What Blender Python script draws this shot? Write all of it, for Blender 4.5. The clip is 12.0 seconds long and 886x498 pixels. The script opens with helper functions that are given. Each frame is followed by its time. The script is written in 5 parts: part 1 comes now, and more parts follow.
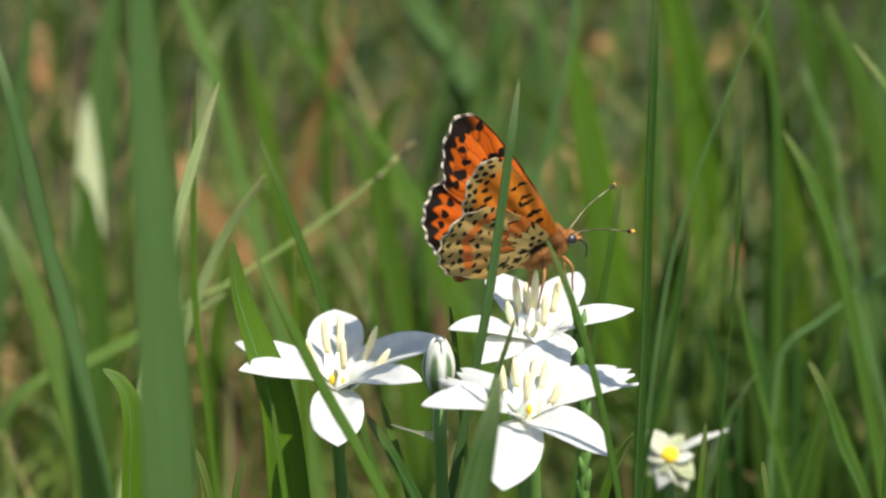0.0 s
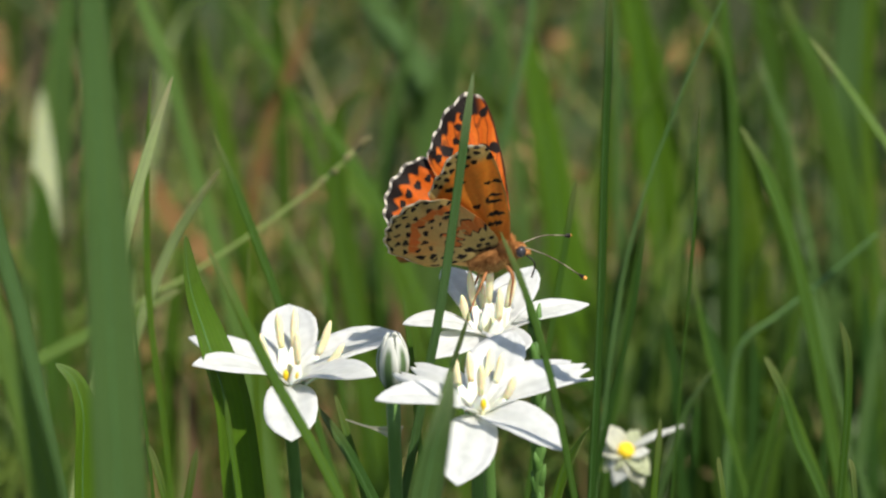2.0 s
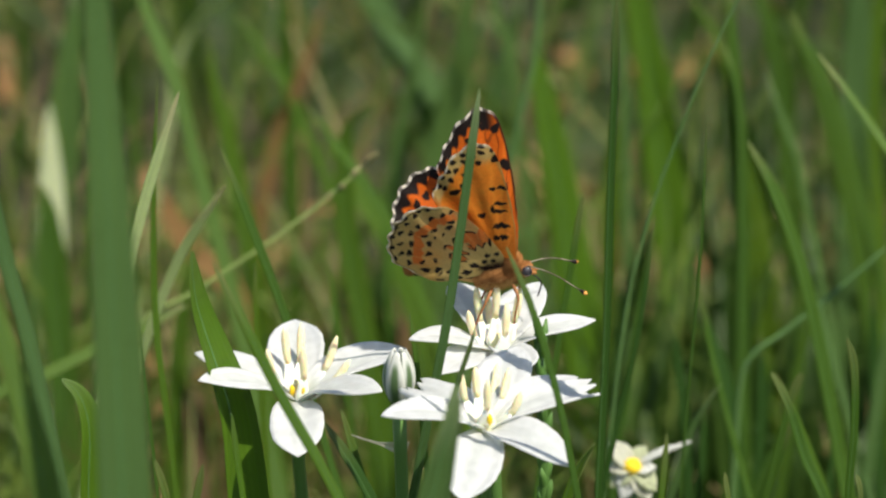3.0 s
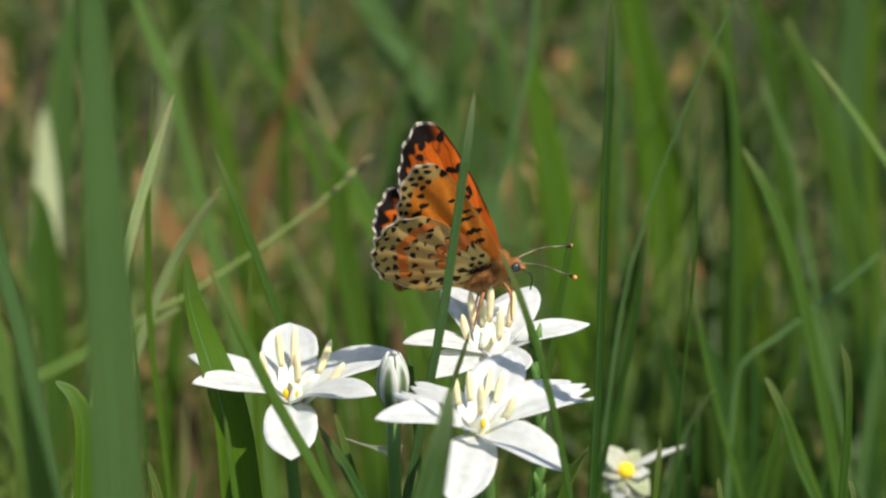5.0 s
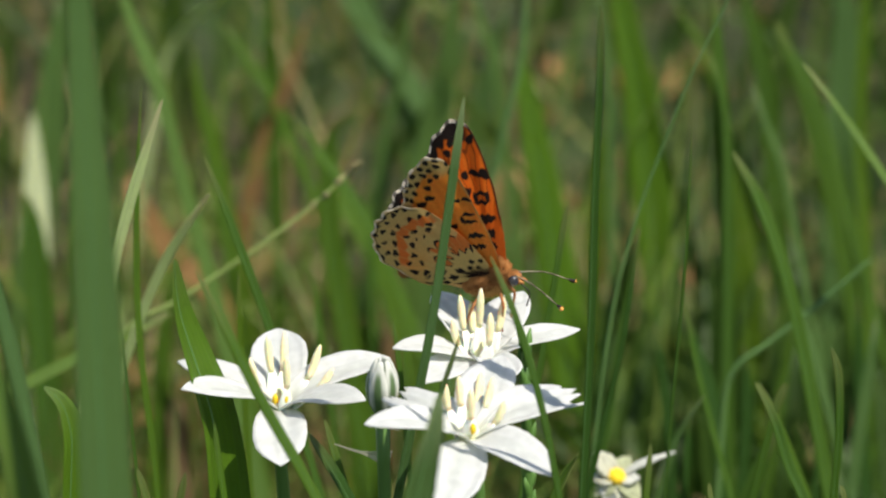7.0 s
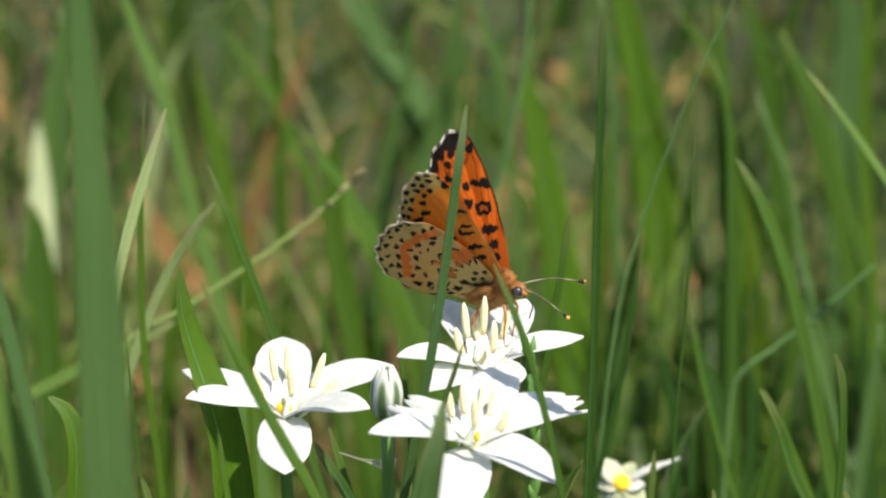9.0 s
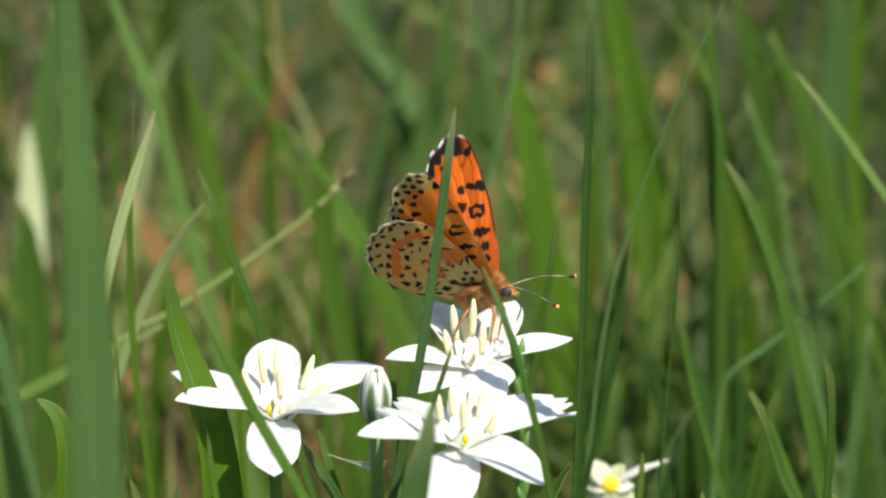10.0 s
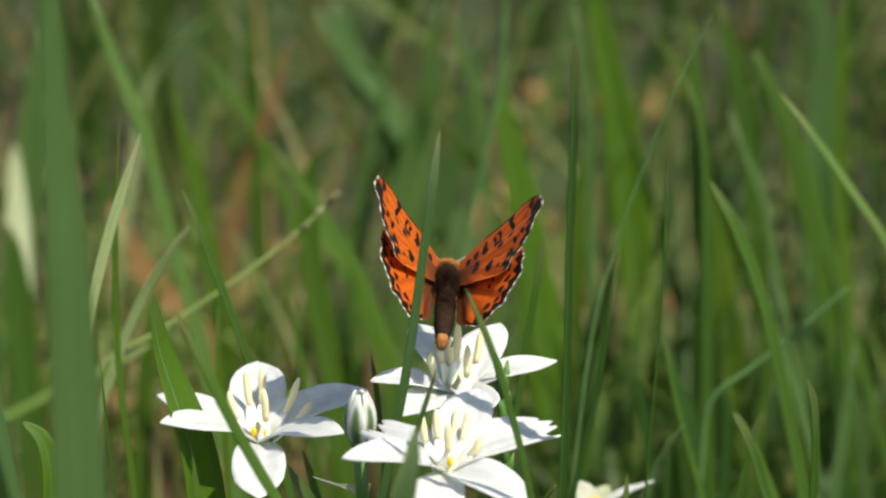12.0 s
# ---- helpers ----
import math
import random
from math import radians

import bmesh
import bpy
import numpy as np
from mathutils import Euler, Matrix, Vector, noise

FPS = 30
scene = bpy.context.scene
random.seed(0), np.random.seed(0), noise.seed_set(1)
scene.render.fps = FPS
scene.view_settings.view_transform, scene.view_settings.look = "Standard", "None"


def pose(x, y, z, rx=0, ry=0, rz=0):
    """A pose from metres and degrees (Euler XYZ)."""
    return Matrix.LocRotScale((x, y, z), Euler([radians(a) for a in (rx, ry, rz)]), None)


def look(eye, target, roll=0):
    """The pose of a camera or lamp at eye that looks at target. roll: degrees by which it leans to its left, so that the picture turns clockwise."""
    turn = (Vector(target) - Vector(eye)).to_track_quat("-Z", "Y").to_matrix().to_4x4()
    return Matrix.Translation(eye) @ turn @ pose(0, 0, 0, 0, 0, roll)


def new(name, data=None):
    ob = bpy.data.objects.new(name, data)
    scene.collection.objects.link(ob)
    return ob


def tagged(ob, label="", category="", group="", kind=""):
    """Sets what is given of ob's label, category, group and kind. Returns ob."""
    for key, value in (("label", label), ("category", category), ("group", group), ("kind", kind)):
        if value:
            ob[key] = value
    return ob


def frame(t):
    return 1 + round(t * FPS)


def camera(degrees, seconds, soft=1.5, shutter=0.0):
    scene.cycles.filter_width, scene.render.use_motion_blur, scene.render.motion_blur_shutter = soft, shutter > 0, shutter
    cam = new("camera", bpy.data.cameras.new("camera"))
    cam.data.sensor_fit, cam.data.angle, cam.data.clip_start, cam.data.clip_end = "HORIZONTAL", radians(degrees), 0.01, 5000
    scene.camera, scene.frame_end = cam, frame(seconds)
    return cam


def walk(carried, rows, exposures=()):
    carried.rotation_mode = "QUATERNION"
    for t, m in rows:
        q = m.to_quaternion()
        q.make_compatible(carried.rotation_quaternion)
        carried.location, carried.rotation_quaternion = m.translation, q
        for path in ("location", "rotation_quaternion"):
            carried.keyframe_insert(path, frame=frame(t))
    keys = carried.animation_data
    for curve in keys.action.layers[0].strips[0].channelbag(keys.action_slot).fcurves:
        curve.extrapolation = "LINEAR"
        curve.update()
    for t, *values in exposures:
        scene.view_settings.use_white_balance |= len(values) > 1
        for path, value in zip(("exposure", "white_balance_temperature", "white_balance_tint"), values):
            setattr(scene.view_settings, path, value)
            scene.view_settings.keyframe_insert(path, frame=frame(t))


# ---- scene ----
# ---- the camera and its walk ----
cam = camera(6.5, 12.0, soft=2.2)
cam.data.dof.use_dof = True
cam.data.dof.focus_distance = 0.992
cam.data.dof.aperture_fstop = 37.0
WALK = [
    (0.0, look((-0.00235, -0.93208, 0.54721), (-0.00688, -0.00068, 0.16831), -0.032)),
    (0.5, look((-0.00207, -0.93161, 0.54671), (-0.00610, -0.00054, 0.16867), 0.001)),
    (1.0, look((-0.00177, -0.93017, 0.54576), (-0.00392, -0.00029, 0.16928), 0.063)),
    (1.5, look((-0.00152, -0.92956, 0.54514), (-0.00422, -0.00077, 0.16809), 0.073)),
    (2.0, look((-0.00114, -0.92873, 0.54465), (-0.00101, -0.00095, 0.16766), 0.072)),
    (2.5, look((-0.00083, -0.92800, 0.54441), (-0.00262, -0.00043, 0.16895), 0.024)),
    (3.0, look((-0.00040, -0.92789, 0.54434), (-0.00185, -0.00021, 0.16949), 0.071)),
    (3.5, look((-0.00006, -0.92734, 0.54412), (-0.00069, -0.00013, 0.16969), 0.202)),
    (3.7, look((-0.00006, -0.92722, 0.54407), (-0.00091, -0.00003, 0.16992), 0.225)),
    (5.3, look((-0.00047, -0.92812, 0.54458), (-0.00093, -0.00002, 0.16995), 0.354)),
    (5.5, look((-0.00047, -0.92787, 0.54448), (-0.00068, 0.00040, 0.17099), 0.348)),
    (6.0, look((-0.00053, -0.92663, 0.54356), (-0.00113, -0.00036, 0.16911), 0.304)),
    (6.5, look((-0.00033, -0.92588, 0.54299), (-0.00084, -0.00002, 0.16995), 0.276)),
    (7.0, look((-0.00008, -0.92533, 0.54279), (0.00020, 0.00022, 0.17054), 0.290)),
    (7.2, look((-0.00008, -0.92524, 0.54276), (-0.00016, 0.00026, 0.17064), 0.293)),
    (8.8, look((0.00098, -0.92630, 0.54352), (0.00005, 0.00063, 0.17156), -0.041)),
    (9.0, look((0.00098, -0.92622, 0.54349), (-0.00024, 0.00060, 0.17149), -0.026)),
    (9.5, look((0.00137, -0.92595, 0.54380), (0.00274, 0.00076, 0.17188), 0.029)),
    (10.0, look((0.00143, -0.92690, 0.54439), (0.00118, 0.00071, 0.17175), -0.004)),
    (10.5, look((0.00170, -0.92796, 0.54544), (0.00226, 0.00091, 0.17224), 0.008)),
    (11.0, look((0.00186, -0.92809, 0.54662), (0.00233, 0.00175, 0.17432), -0.001)),
    (11.5, look((0.00197, -0.92779, 0.54696), (0.00272, 0.00192, 0.17476), -0.048)),
    (12.0, look((0.00224, -0.92773, 0.54683), (0.00314, 0.00179, 0.17444), -0.036)),
]

walk(cam, WALK, [(0.0, 0.41, 7000, 8), (1.0, 0.23, 7000, 8), (2.5, 0.15, 7000, 8), (5.5, 0.13, 7000, 8), (6.5, 0.07, 7000, 8), (7.0, 0.14, 7000, 8), (9.5, 0.49, 7000, 8), (12.0, 0.23, 7000, 8)])

# ---- sky and sun ----
SUN_TO = Vector((0.38, -0.36, 0.85)).normalized()
world = bpy.data.worlds.new("sky")
scene.world = world
world.use_nodes = True
_wn = world.node_tree.nodes
_sky = _wn.new("ShaderNodeTexSky")
_sky.sky_type = "NISHITA"
_sky.sun_disc = False
_sky.sun_elevation = math.asin(SUN_TO.z)
_sky.sun_rotation = math.atan2(SUN_TO.x, SUN_TO.y)
world.node_tree.links.new(_sky.outputs[0], _wn["Background"].inputs[0])
_wn["Background"].inputs[1].default_value = 0.13
sun_data = bpy.data.lights.new("sun", "SUN")
sun_data.energy = 5.0
sun_data.angle = radians(0.53)
sun_data.color = (1.0, 0.96, 0.90)
sun = new("sun", sun_data)
sun.matrix_basis = look(SUN_TO * 30, (0, 0, 0))


# ---- materials ----
def mat(name):
    m = bpy.data.materials.new(name)
    m.use_nodes = True
    nt = m.node_tree
    nt.nodes.clear()
    out = nt.nodes.new("ShaderNodeOutputMaterial")
    return m, nt, out


def noise_node(nt, scale, detail=4.0, stretch=None, object_space=True):
    tc = nt.nodes.new("ShaderNodeTexCoord")
    mp = nt.nodes.new("ShaderNodeMapping")
    if stretch:
        mp.inputs["Scale"].default_value = stretch
    nt.links.new(tc.outputs["Object" if object_space else "Generated"], mp.inputs[0])
    n = nt.nodes.new("ShaderNodeTexNoise")
    n.inputs["Scale"].default_value = scale
    n.inputs["Detail"].default_value = detail
    nt.links.new(mp.outputs[0], n.inputs["Vector"])
    return n


def ramp(nt, source, stops):
    r = nt.nodes.new("ShaderNodeValToRGB")
    el = r.color_ramp.elements
    while len(el) < len(stops):
        el.new(0.5)
    for e, (p, c) in zip(el, stops):
        e.position, e.color = p, (*c, 1)
    nt.links.new(source, r.inputs[0])
    return r


def mix_rgb(nt, fac, a, b, blend="MIX"):
    m = nt.nodes.new("ShaderNodeMix")
    m.data_type, m.blend_type = "RGBA", blend
    for sock, v in ((m.inputs[0], fac), (m.inputs[6], a), (m.inputs[7], b)):
        if isinstance(v, (int, float)):
            sock.default_value = v
        elif isinstance(v, tuple):
            sock.default_value = (*v, 1)
        else:
            nt.links.new(v, sock)
    return m.outputs[2]


def leafy(nt, out, colour, rough=0.45, through_part=0.35, bump=None, bump_strength=0.3, gloss=0.35, through_tint=(1, 1, 1)):
    """A thin living sheet: gloss and diffuse from a principled skin, mixed with light that passes through."""
    p = nt.nodes.new("ShaderNodeBsdfPrincipled")
    p.inputs["Roughness"].default_value = rough
    p.inputs["Specular IOR Level"].default_value = gloss
    nt.links.new(colour, p.inputs["Base Color"])
    tr = nt.nodes.new("ShaderNodeBsdfTranslucent")
    nt.links.new(mix_rgb(nt, 1.0, colour, through_tint, "MULTIPLY"), tr.inputs["Color"])
    if bump is not None:
        b = nt.nodes.new("ShaderNodeBump")
        b.inputs["Strength"].default_value = bump_strength
        b.inputs["Distance"].default_value = 0.0003
        nt.links.new(bump, b.inputs["Height"])
        nt.links.new(b.outputs[0], p.inputs["Normal"])
    mx = nt.nodes.new("ShaderNodeMixShader")
    mx.inputs[0].default_value = through_part
    nt.links.new(p.outputs[0], mx.inputs[1])
    nt.links.new(tr.outputs[0], mx.inputs[2])
    nt.links.new(mx.outputs[0], out.inputs[0])
    return p


def attribute(nt, name):
    a = nt.nodes.new("ShaderNodeAttribute")
    a.attribute_name = name
    return a


def grass_material(name, low, high, tip, rough=0.38, gloss=0.38):
    """Blade skin: blotches, fine ribs along the blade, a per-blade tint and a paler tip. The attribute 'along' holds (across, along, tint)."""
    m, nt, out = mat(name)
    at = attribute(nt, "along")
    sep = nt.nodes.new("ShaderNodeSeparateXYZ")
    nt.links.new(at.outputs["Vector"], sep.inputs[0])
    big = noise_node(nt, 60, 4, (1, 1, 0.25))
    c = ramp(nt, big.outputs[0], [(0.3, low), (0.7, high)]).outputs[0]
    # ribs across the blade
    wv = nt.nodes.new("ShaderNodeMath")
    wv.operation = "MULTIPLY"
    nt.links.new(sep.outputs[0], wv.inputs[0])
    wv.inputs[1].default_value = 62.0
    sn = nt.nodes.new("ShaderNodeMath")
    sn.operation = "SINE"
    nt.links.new(wv.outputs[0], sn.inputs[0])
    rib = ramp(nt, sn.outputs[0], [(0.0, (0.93, 0.93, 0.93)), (0.9, (1.04, 1.04, 1.03))])
    c = mix_rgb(nt, 0.6, c, rib.outputs[0], "MULTIPLY")
    tint = ramp(nt, sep.outputs[2], [(0.0, (0.75, 0.80, 0.85)), (0.5, (1, 1, 1)), (1.0, (1.25, 1.15, 0.8))])
    c = mix_rgb(nt, 1.0, c, tint.outputs[0], "MULTIPLY")
    tipf = ramp(nt, sep.outputs[1], [(0.95, (0, 0, 0)), (1.0, (1, 1, 1))])
    c = mix_rgb(nt, tipf.outputs[0], c, tip)
    spots = noise_node(nt, 900, 3)
    sp = ramp(nt, spots.outputs[0], [(0.25, (0.75, 0.72, 0.6)), (0.42, (1, 1, 1))])
    c = mix_rgb(nt, 0.5, c, sp.outputs[0], "MULTIPLY")
    leafy(nt, out, c, rough, 0.5, sn.outputs[0], 0.10, gloss, (1.25, 1.3, 0.52))
    return m


FRESH = grass_material("grass_fresh", (0.068, 0.153, 0.022), (0.096, 0.199, 0.029), (0.197, 0.235, 0.078))
DEEP = grass_material("grass_deep", (0.043, 0.114, 0.018), (0.063, 0.150, 0.025), (0.153, 0.192, 0.059))
BLUE = grass_material("grass_bluish", (0.104, 0.198, 0.060), (0.141, 0.256, 0.078), (0.30, 0.38, 0.20))
OLIVE = grass_material("grass_olive", (0.070, 0.150, 0.017), (0.105, 0.201, 0.023), (0.179, 0.226, 0.065))
LIGHT = grass_material("grass_light", (0.16, 0.27, 0.060), (0.21, 0.33, 0.078), (0.36, 0.38, 0.18), 0.5, 0.35)
PALE = grass_material("grass_pale", (0.48, 0.57, 0.28), (0.60, 0.68, 0.38), (0.58, 0.52, 0.36), 0.6, 0.3)
# near-white skin: a blade's sheen painted as colour
SHEEN_PALE = grass_material("grass_sheen_pale", (0.70, 0.74, 0.56), (0.80, 0.82, 0.68), (0.58, 0.62, 0.44), 0.6, 0.3)
DRY = grass_material("grass_dry", (0.25, 0.155, 0.08), (0.36, 0.24, 0.13), (0.36, 0.25, 0.14), 0.7, 0.2)
LEAF = grass_material("leaf_bright", (0.078, 0.178, 0.018), (0.108, 0.232, 0.026), (0.125, 0.209, 0.040), 0.38, 0.5)


def mixed_grass_material():
    """The far sward: every blade has its own tint between fresh green, blue green and straw. Its dark and bright stops
    also carry painted shade and sun.
    """
    m, nt, out = mat("grass_sward")
    at = attribute(nt, "along")
    sep = nt.nodes.new("ShaderNodeSeparateXYZ")
    nt.links.new(at.outputs["Vector"], sep.inputs[0])
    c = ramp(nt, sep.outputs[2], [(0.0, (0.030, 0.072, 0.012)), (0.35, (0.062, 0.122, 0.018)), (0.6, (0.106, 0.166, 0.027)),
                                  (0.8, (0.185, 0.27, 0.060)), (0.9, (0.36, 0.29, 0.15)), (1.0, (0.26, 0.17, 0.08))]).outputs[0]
    blot = noise_node(nt, 90, 3)
    bl = ramp(nt, blot.outputs[0], [(0.3, (0.8, 0.8, 0.8)), (0.7, (1.15, 1.1, 1.0))])
    c = mix_rgb(nt, 1.0, c, bl.outputs[0], "MULTIPLY")
    leafy(nt, out, c, 0.5, 0.35, None, 0, 0.35, (1.2, 1.25, 0.48))
    return m


SWARD = mixed_grass_material()


def soil_material():
    m, nt, out = mat("soil")
    big = noise_node(nt, 14, 6)
    fine = noise_node(nt, 220, 6)
    c = ramp(nt, big.outputs[0], [(0.3, (0.018, 0.013, 0.007)), (0.5, (0.040, 0.028, 0.014)), (0.7, (0.070, 0.048, 0.024))]).outputs[0]
    f = ramp(nt, fine.outputs[0], [(0.3, (0.5, 0.5, 0.5)), (0.7, (1.4, 1.35, 1.25))])
    c = mix_rgb(nt, 1.0, c, f.outputs[0], "MULTIPLY")
    # moss and seedlings grow over most of it
    moss = noise_node(nt, 3.2, 6)
    tufts = ramp(nt, fine.outputs[0], [(0.3, (0.018, 0.040, 0.008)), (0.7, (0.048, 0.085, 0.018))])
    c = mix_rgb(nt, ramp(nt, moss.outputs[0], [(0.46, (0, 0, 0)), (0.60, (1, 1, 1))]).outputs[0], c, tufts.outputs[0])
    p = nt.nodes.new("ShaderNodeBsdfPrincipled")
    p.inputs["Roughness"].default_value = 0.95
    nt.links.new(c, p.inputs["Base Color"])
    b = nt.nodes.new("ShaderNodeBump")
    b.inputs["Distance"].default_value = 0.004
    nt.links.new(fine.outputs[0], b.inputs["Height"])
    nt.links.new(b.outputs[0], p.inputs["Normal"])
    nt.links.new(p.outputs[0], out.inputs[0])
    return m


SOIL = soil_material()


def coloured_sheet_material(name, through_part, rough, gloss, grain_scale, tint=(1, 1, 1), strength=0.15):
    """Colour from the mesh's own pattern, with fine grain."""
    m, nt, out = mat(name)
    col = attribute(nt, "pattern").outputs["Color"]
    g = noise_node(nt, grain_scale, 3)
    gr = ramp(nt, g.outputs[0], [(0.25, (0.86, 0.86, 0.86)), (0.75, (1.1, 1.1, 1.1))])
    c = mix_rgb(nt, 0.7, col, gr.outputs[0], "MULTIPLY")
    leafy(nt, out, c, rough, through_part, g.outputs[0], strength, gloss, tint)
    return m


PETAL = coloured_sheet_material("petal", 0.48, 0.55, 0.25, 700, (1, 1, 0.95))
WING = coloured_sheet_material("wing_scales", 0.29, 0.6, 0.2, 2500, (1.5, 1.15, 0.8), 0.25)


def skin_material(name, stops, scale, rough=0.55, gloss=0.4, sss=0.0, stretch=None):
    m, nt, out = mat(name)
    n = noise_node(nt, scale, 4, stretch)
    c = ramp(nt, n.outputs[0], stops).outputs[0]
    p = nt.nodes.new("ShaderNodeBsdfPrincipled")
    p.inputs["Roughness"].default_value = rough
    p.inputs["Specular IOR Level"].default_value = gloss
    nt.links.new(c, p.inputs["Base Color"])
    if sss:
        p.inputs["Subsurface Weight"].default_value = sss
        p.inputs["Subsurface Scale"].default_value = 0.0006
    b = nt.nodes.new("ShaderNodeBump")
    b.inputs["Distance"].default_value = 0.0001
    nt.links.new(n.outputs[0], b.inputs["Height"])
    nt.links.new(b.outputs[0], p.inputs["Normal"])
    nt.links.new(p.outputs[0], out.inputs[0])
    return m


ANTHER = skin_material("anther_cream", [(0.3, (0.84, 0.74, 0.42)), (0.7, (0.90, 0.83, 0.56))], 900, 0.8, 0.2, 0.3)
FILAMENT = skin_material("filament_white", [(0.3, (0.86, 0.87, 0.78)), (0.7, (0.90, 0.91, 0.85))], 500, 0.6, 0.3, 0.2)
OVARY = skin_material("ovary", [(0.3, (0.60, 0.60, 0.34)), (0.7, (0.72, 0.70, 0.45))], 600, 0.5, 0.4, 0.1)
POLLEN = skin_material("pollen_yellow", [(0.3, (0.80, 0.52, 0.02)), (0.7, (0.90, 0.65, 0.05))], 1200, 0.8, 0.2)
STEM = skin_material("flower_stem", [(0.3, (0.06, 0.14, 0.03)), (0.7, (0.11, 0.22, 0.05))], 300, 0.45, 0.4, 0, (1, 1, 0.2))
FUR_ORANGE = skin_material("fur_orange", [(0.3, (0.28, 0.115, 0.035)), (0.7, (0.44, 0.20, 0.07))], 1500, 0.9, 0.1)
FUR_DARK = skin_material("fur_dark", [(0.3, (0.012, 0.007, 0.004)), (0.7, (0.040, 0.018, 0.009))], 1500, 0.9, 0.15)
FUR_TAN = skin_material("fur_tan", [(0.3, (0.50, 0.27, 0.09)), (0.7, (0.68, 0.42, 0.17))], 1500, 0.9, 0.1)
EYE = skin_material("eye_slate", [(0.3, (0.015, 0.014, 0.018)), (0.7, (0.05, 0.048, 0.058))], 2500, 0.25, 0.6)
LEG = skin_material("leg_orange", [(0.3, (0.26, 0.10, 0.035)), (0.7, (0.42, 0.19, 0.07))], 1500, 0.6, 0.3)
ANTENNA = skin_material("antenna_shaft", [(0.40, (0.10, 0.075, 0.05)), (0.55, (0.30, 0.26, 0.18))], 1100, 0.6, 0.3)
CLUB = skin_material("antenna_club", [(0.3, (0.01, 0.008, 0.006)), (0.7, (0.03, 0.02, 0.015))], 900, 0.5, 0.3)
CLUB_TIP = skin_material("antenna_tip", [(0.3, (0.75, 0.30, 0.06)), (0.7, (0.85, 0.42, 0.10))], 900, 0.6, 0.3)
LITTER = skin_material("dry_litter", [(0.3, (0.20, 0.11, 0.045)), (0.55, (0.38, 0.22, 0.10)), (0.75, (0.50, 0.35, 0.20))], 90, 0.85, 0.2)


# ---- mesh helpers ----
def link_mesh(name, verts, faces, material, parent=None, label="", smooth=True, attributes=()):
    me = bpy.data.meshes.new(name)
    me.from_pydata([tuple(v) for v in verts], [], [tuple(f) for f in faces])
    for key, values in attributes:
        a = me.attributes.new(key, "FLOAT_COLOR" if len(values[0]) == 4 else "FLOAT_VECTOR", "POINT")
        a.data.foreach_set("color" if len(values[0]) == 4 else "vector", np.asarray(values, dtype=np.float32).ravel())
    if smooth:
        me.polygons.foreach_set("use_smooth", [True] * len(me.polygons))
    me.materials.append(material)
    me.update()
    ob = new(name, me)
    if parent is not None:
        ob.parent = parent
    if label:
        tagged(ob, label)
    return ob


def grid_faces(nu, nv, offset=0, flip=False):
    i, j = np.meshgrid(np.arange(nu - 1), np.arange(nv - 1), indexing="ij")
    a = (i * nv + j).ravel() + offset
    f = np.stack([a, a + nv, a + nv + 1, a + 1], 1)
    return f[:, ::-1] if flip else f


def shell(P, thickness):
    """A grid of points (nu, nv, 3) thickened into a closed sheet: verts, faces. The first half of the verts is the upper side."""
    nu, nv, _ = P.shape
    du, dv = np.gradient(P, axis=0), np.gradient(P, axis=1)
    n = np.cross(du, dv)
    length = np.linalg.norm(n, axis=2, keepdims=True)
    n = np.where(length > 1e-16, n / np.maximum(length, 1e-16), 0)
    t = np.asarray(thickness)
    if t.ndim:
        t = t[..., None]
    top, low = (P + n * t / 2).reshape(-1, 3), (P - n * t / 2).reshape(-1, 3)
    m = nu * nv
    faces = [grid_faces(nu, nv), grid_faces(nu, nv, m, True)]
    ids = np.arange(m).reshape(nu, nv)
    ring = np.concatenate([ids[:, 0], ids[-1, 1:], ids[-2::-1, -1], ids[0, -2:0:-1]])
    nxt = np.roll(ring, -1)
    faces.append(np.stack([ring, nxt, nxt + m, ring + m], 1)[:, ::-1])
    return np.concatenate([top, low]), np.concatenate(faces)


def spline(points, n, dense_end=1.0):
    """A smooth curve through the points (centripetal Catmull-Rom), spread by length; dense_end over 1 crowds the samples towards its end."""
    p = [np.array(q, float) for q in points]
    p = [2 * p[0] - p[1]] + p + [2 * p[-1] - p[-2]]
    out = []
    for i in range(len(p) - 3):
        q = p[i:i + 4]
        k = [0.0]
        for a, c in zip(q, q[1:]):
            k.append(k[-1] + max(np.linalg.norm(c - a), 1e-9) ** 0.5)
        for t in np.linspace(k[1], k[2], 24, endpoint=i == len(p) - 4):
            a = [((k[m + 1] - t) * q[m] + (t - k[m]) * q[m + 1]) / (k[m + 1] - k[m]) for m in range(3)]
            c = [((k[m + 2] - t) * a[m] + (t - k[m]) * a[m + 1]) / (k[m + 2] - k[m]) for m in range(2)]
            out.append(((k[2] - t) * c[0] + (t - k[1]) * c[1]) / (k[2] - k[1]))
    out = np.array(out)
    dist = np.concatenate([[0], np.cumsum(np.linalg.norm(np.diff(out, axis=0), axis=1))])
    want = dist[-1] * (1 - (1 - np.linspace(0, 1, n)) ** dense_end)
    return np.stack([np.interp(want, dist, out[:, k]) for k in range(3)], 1)


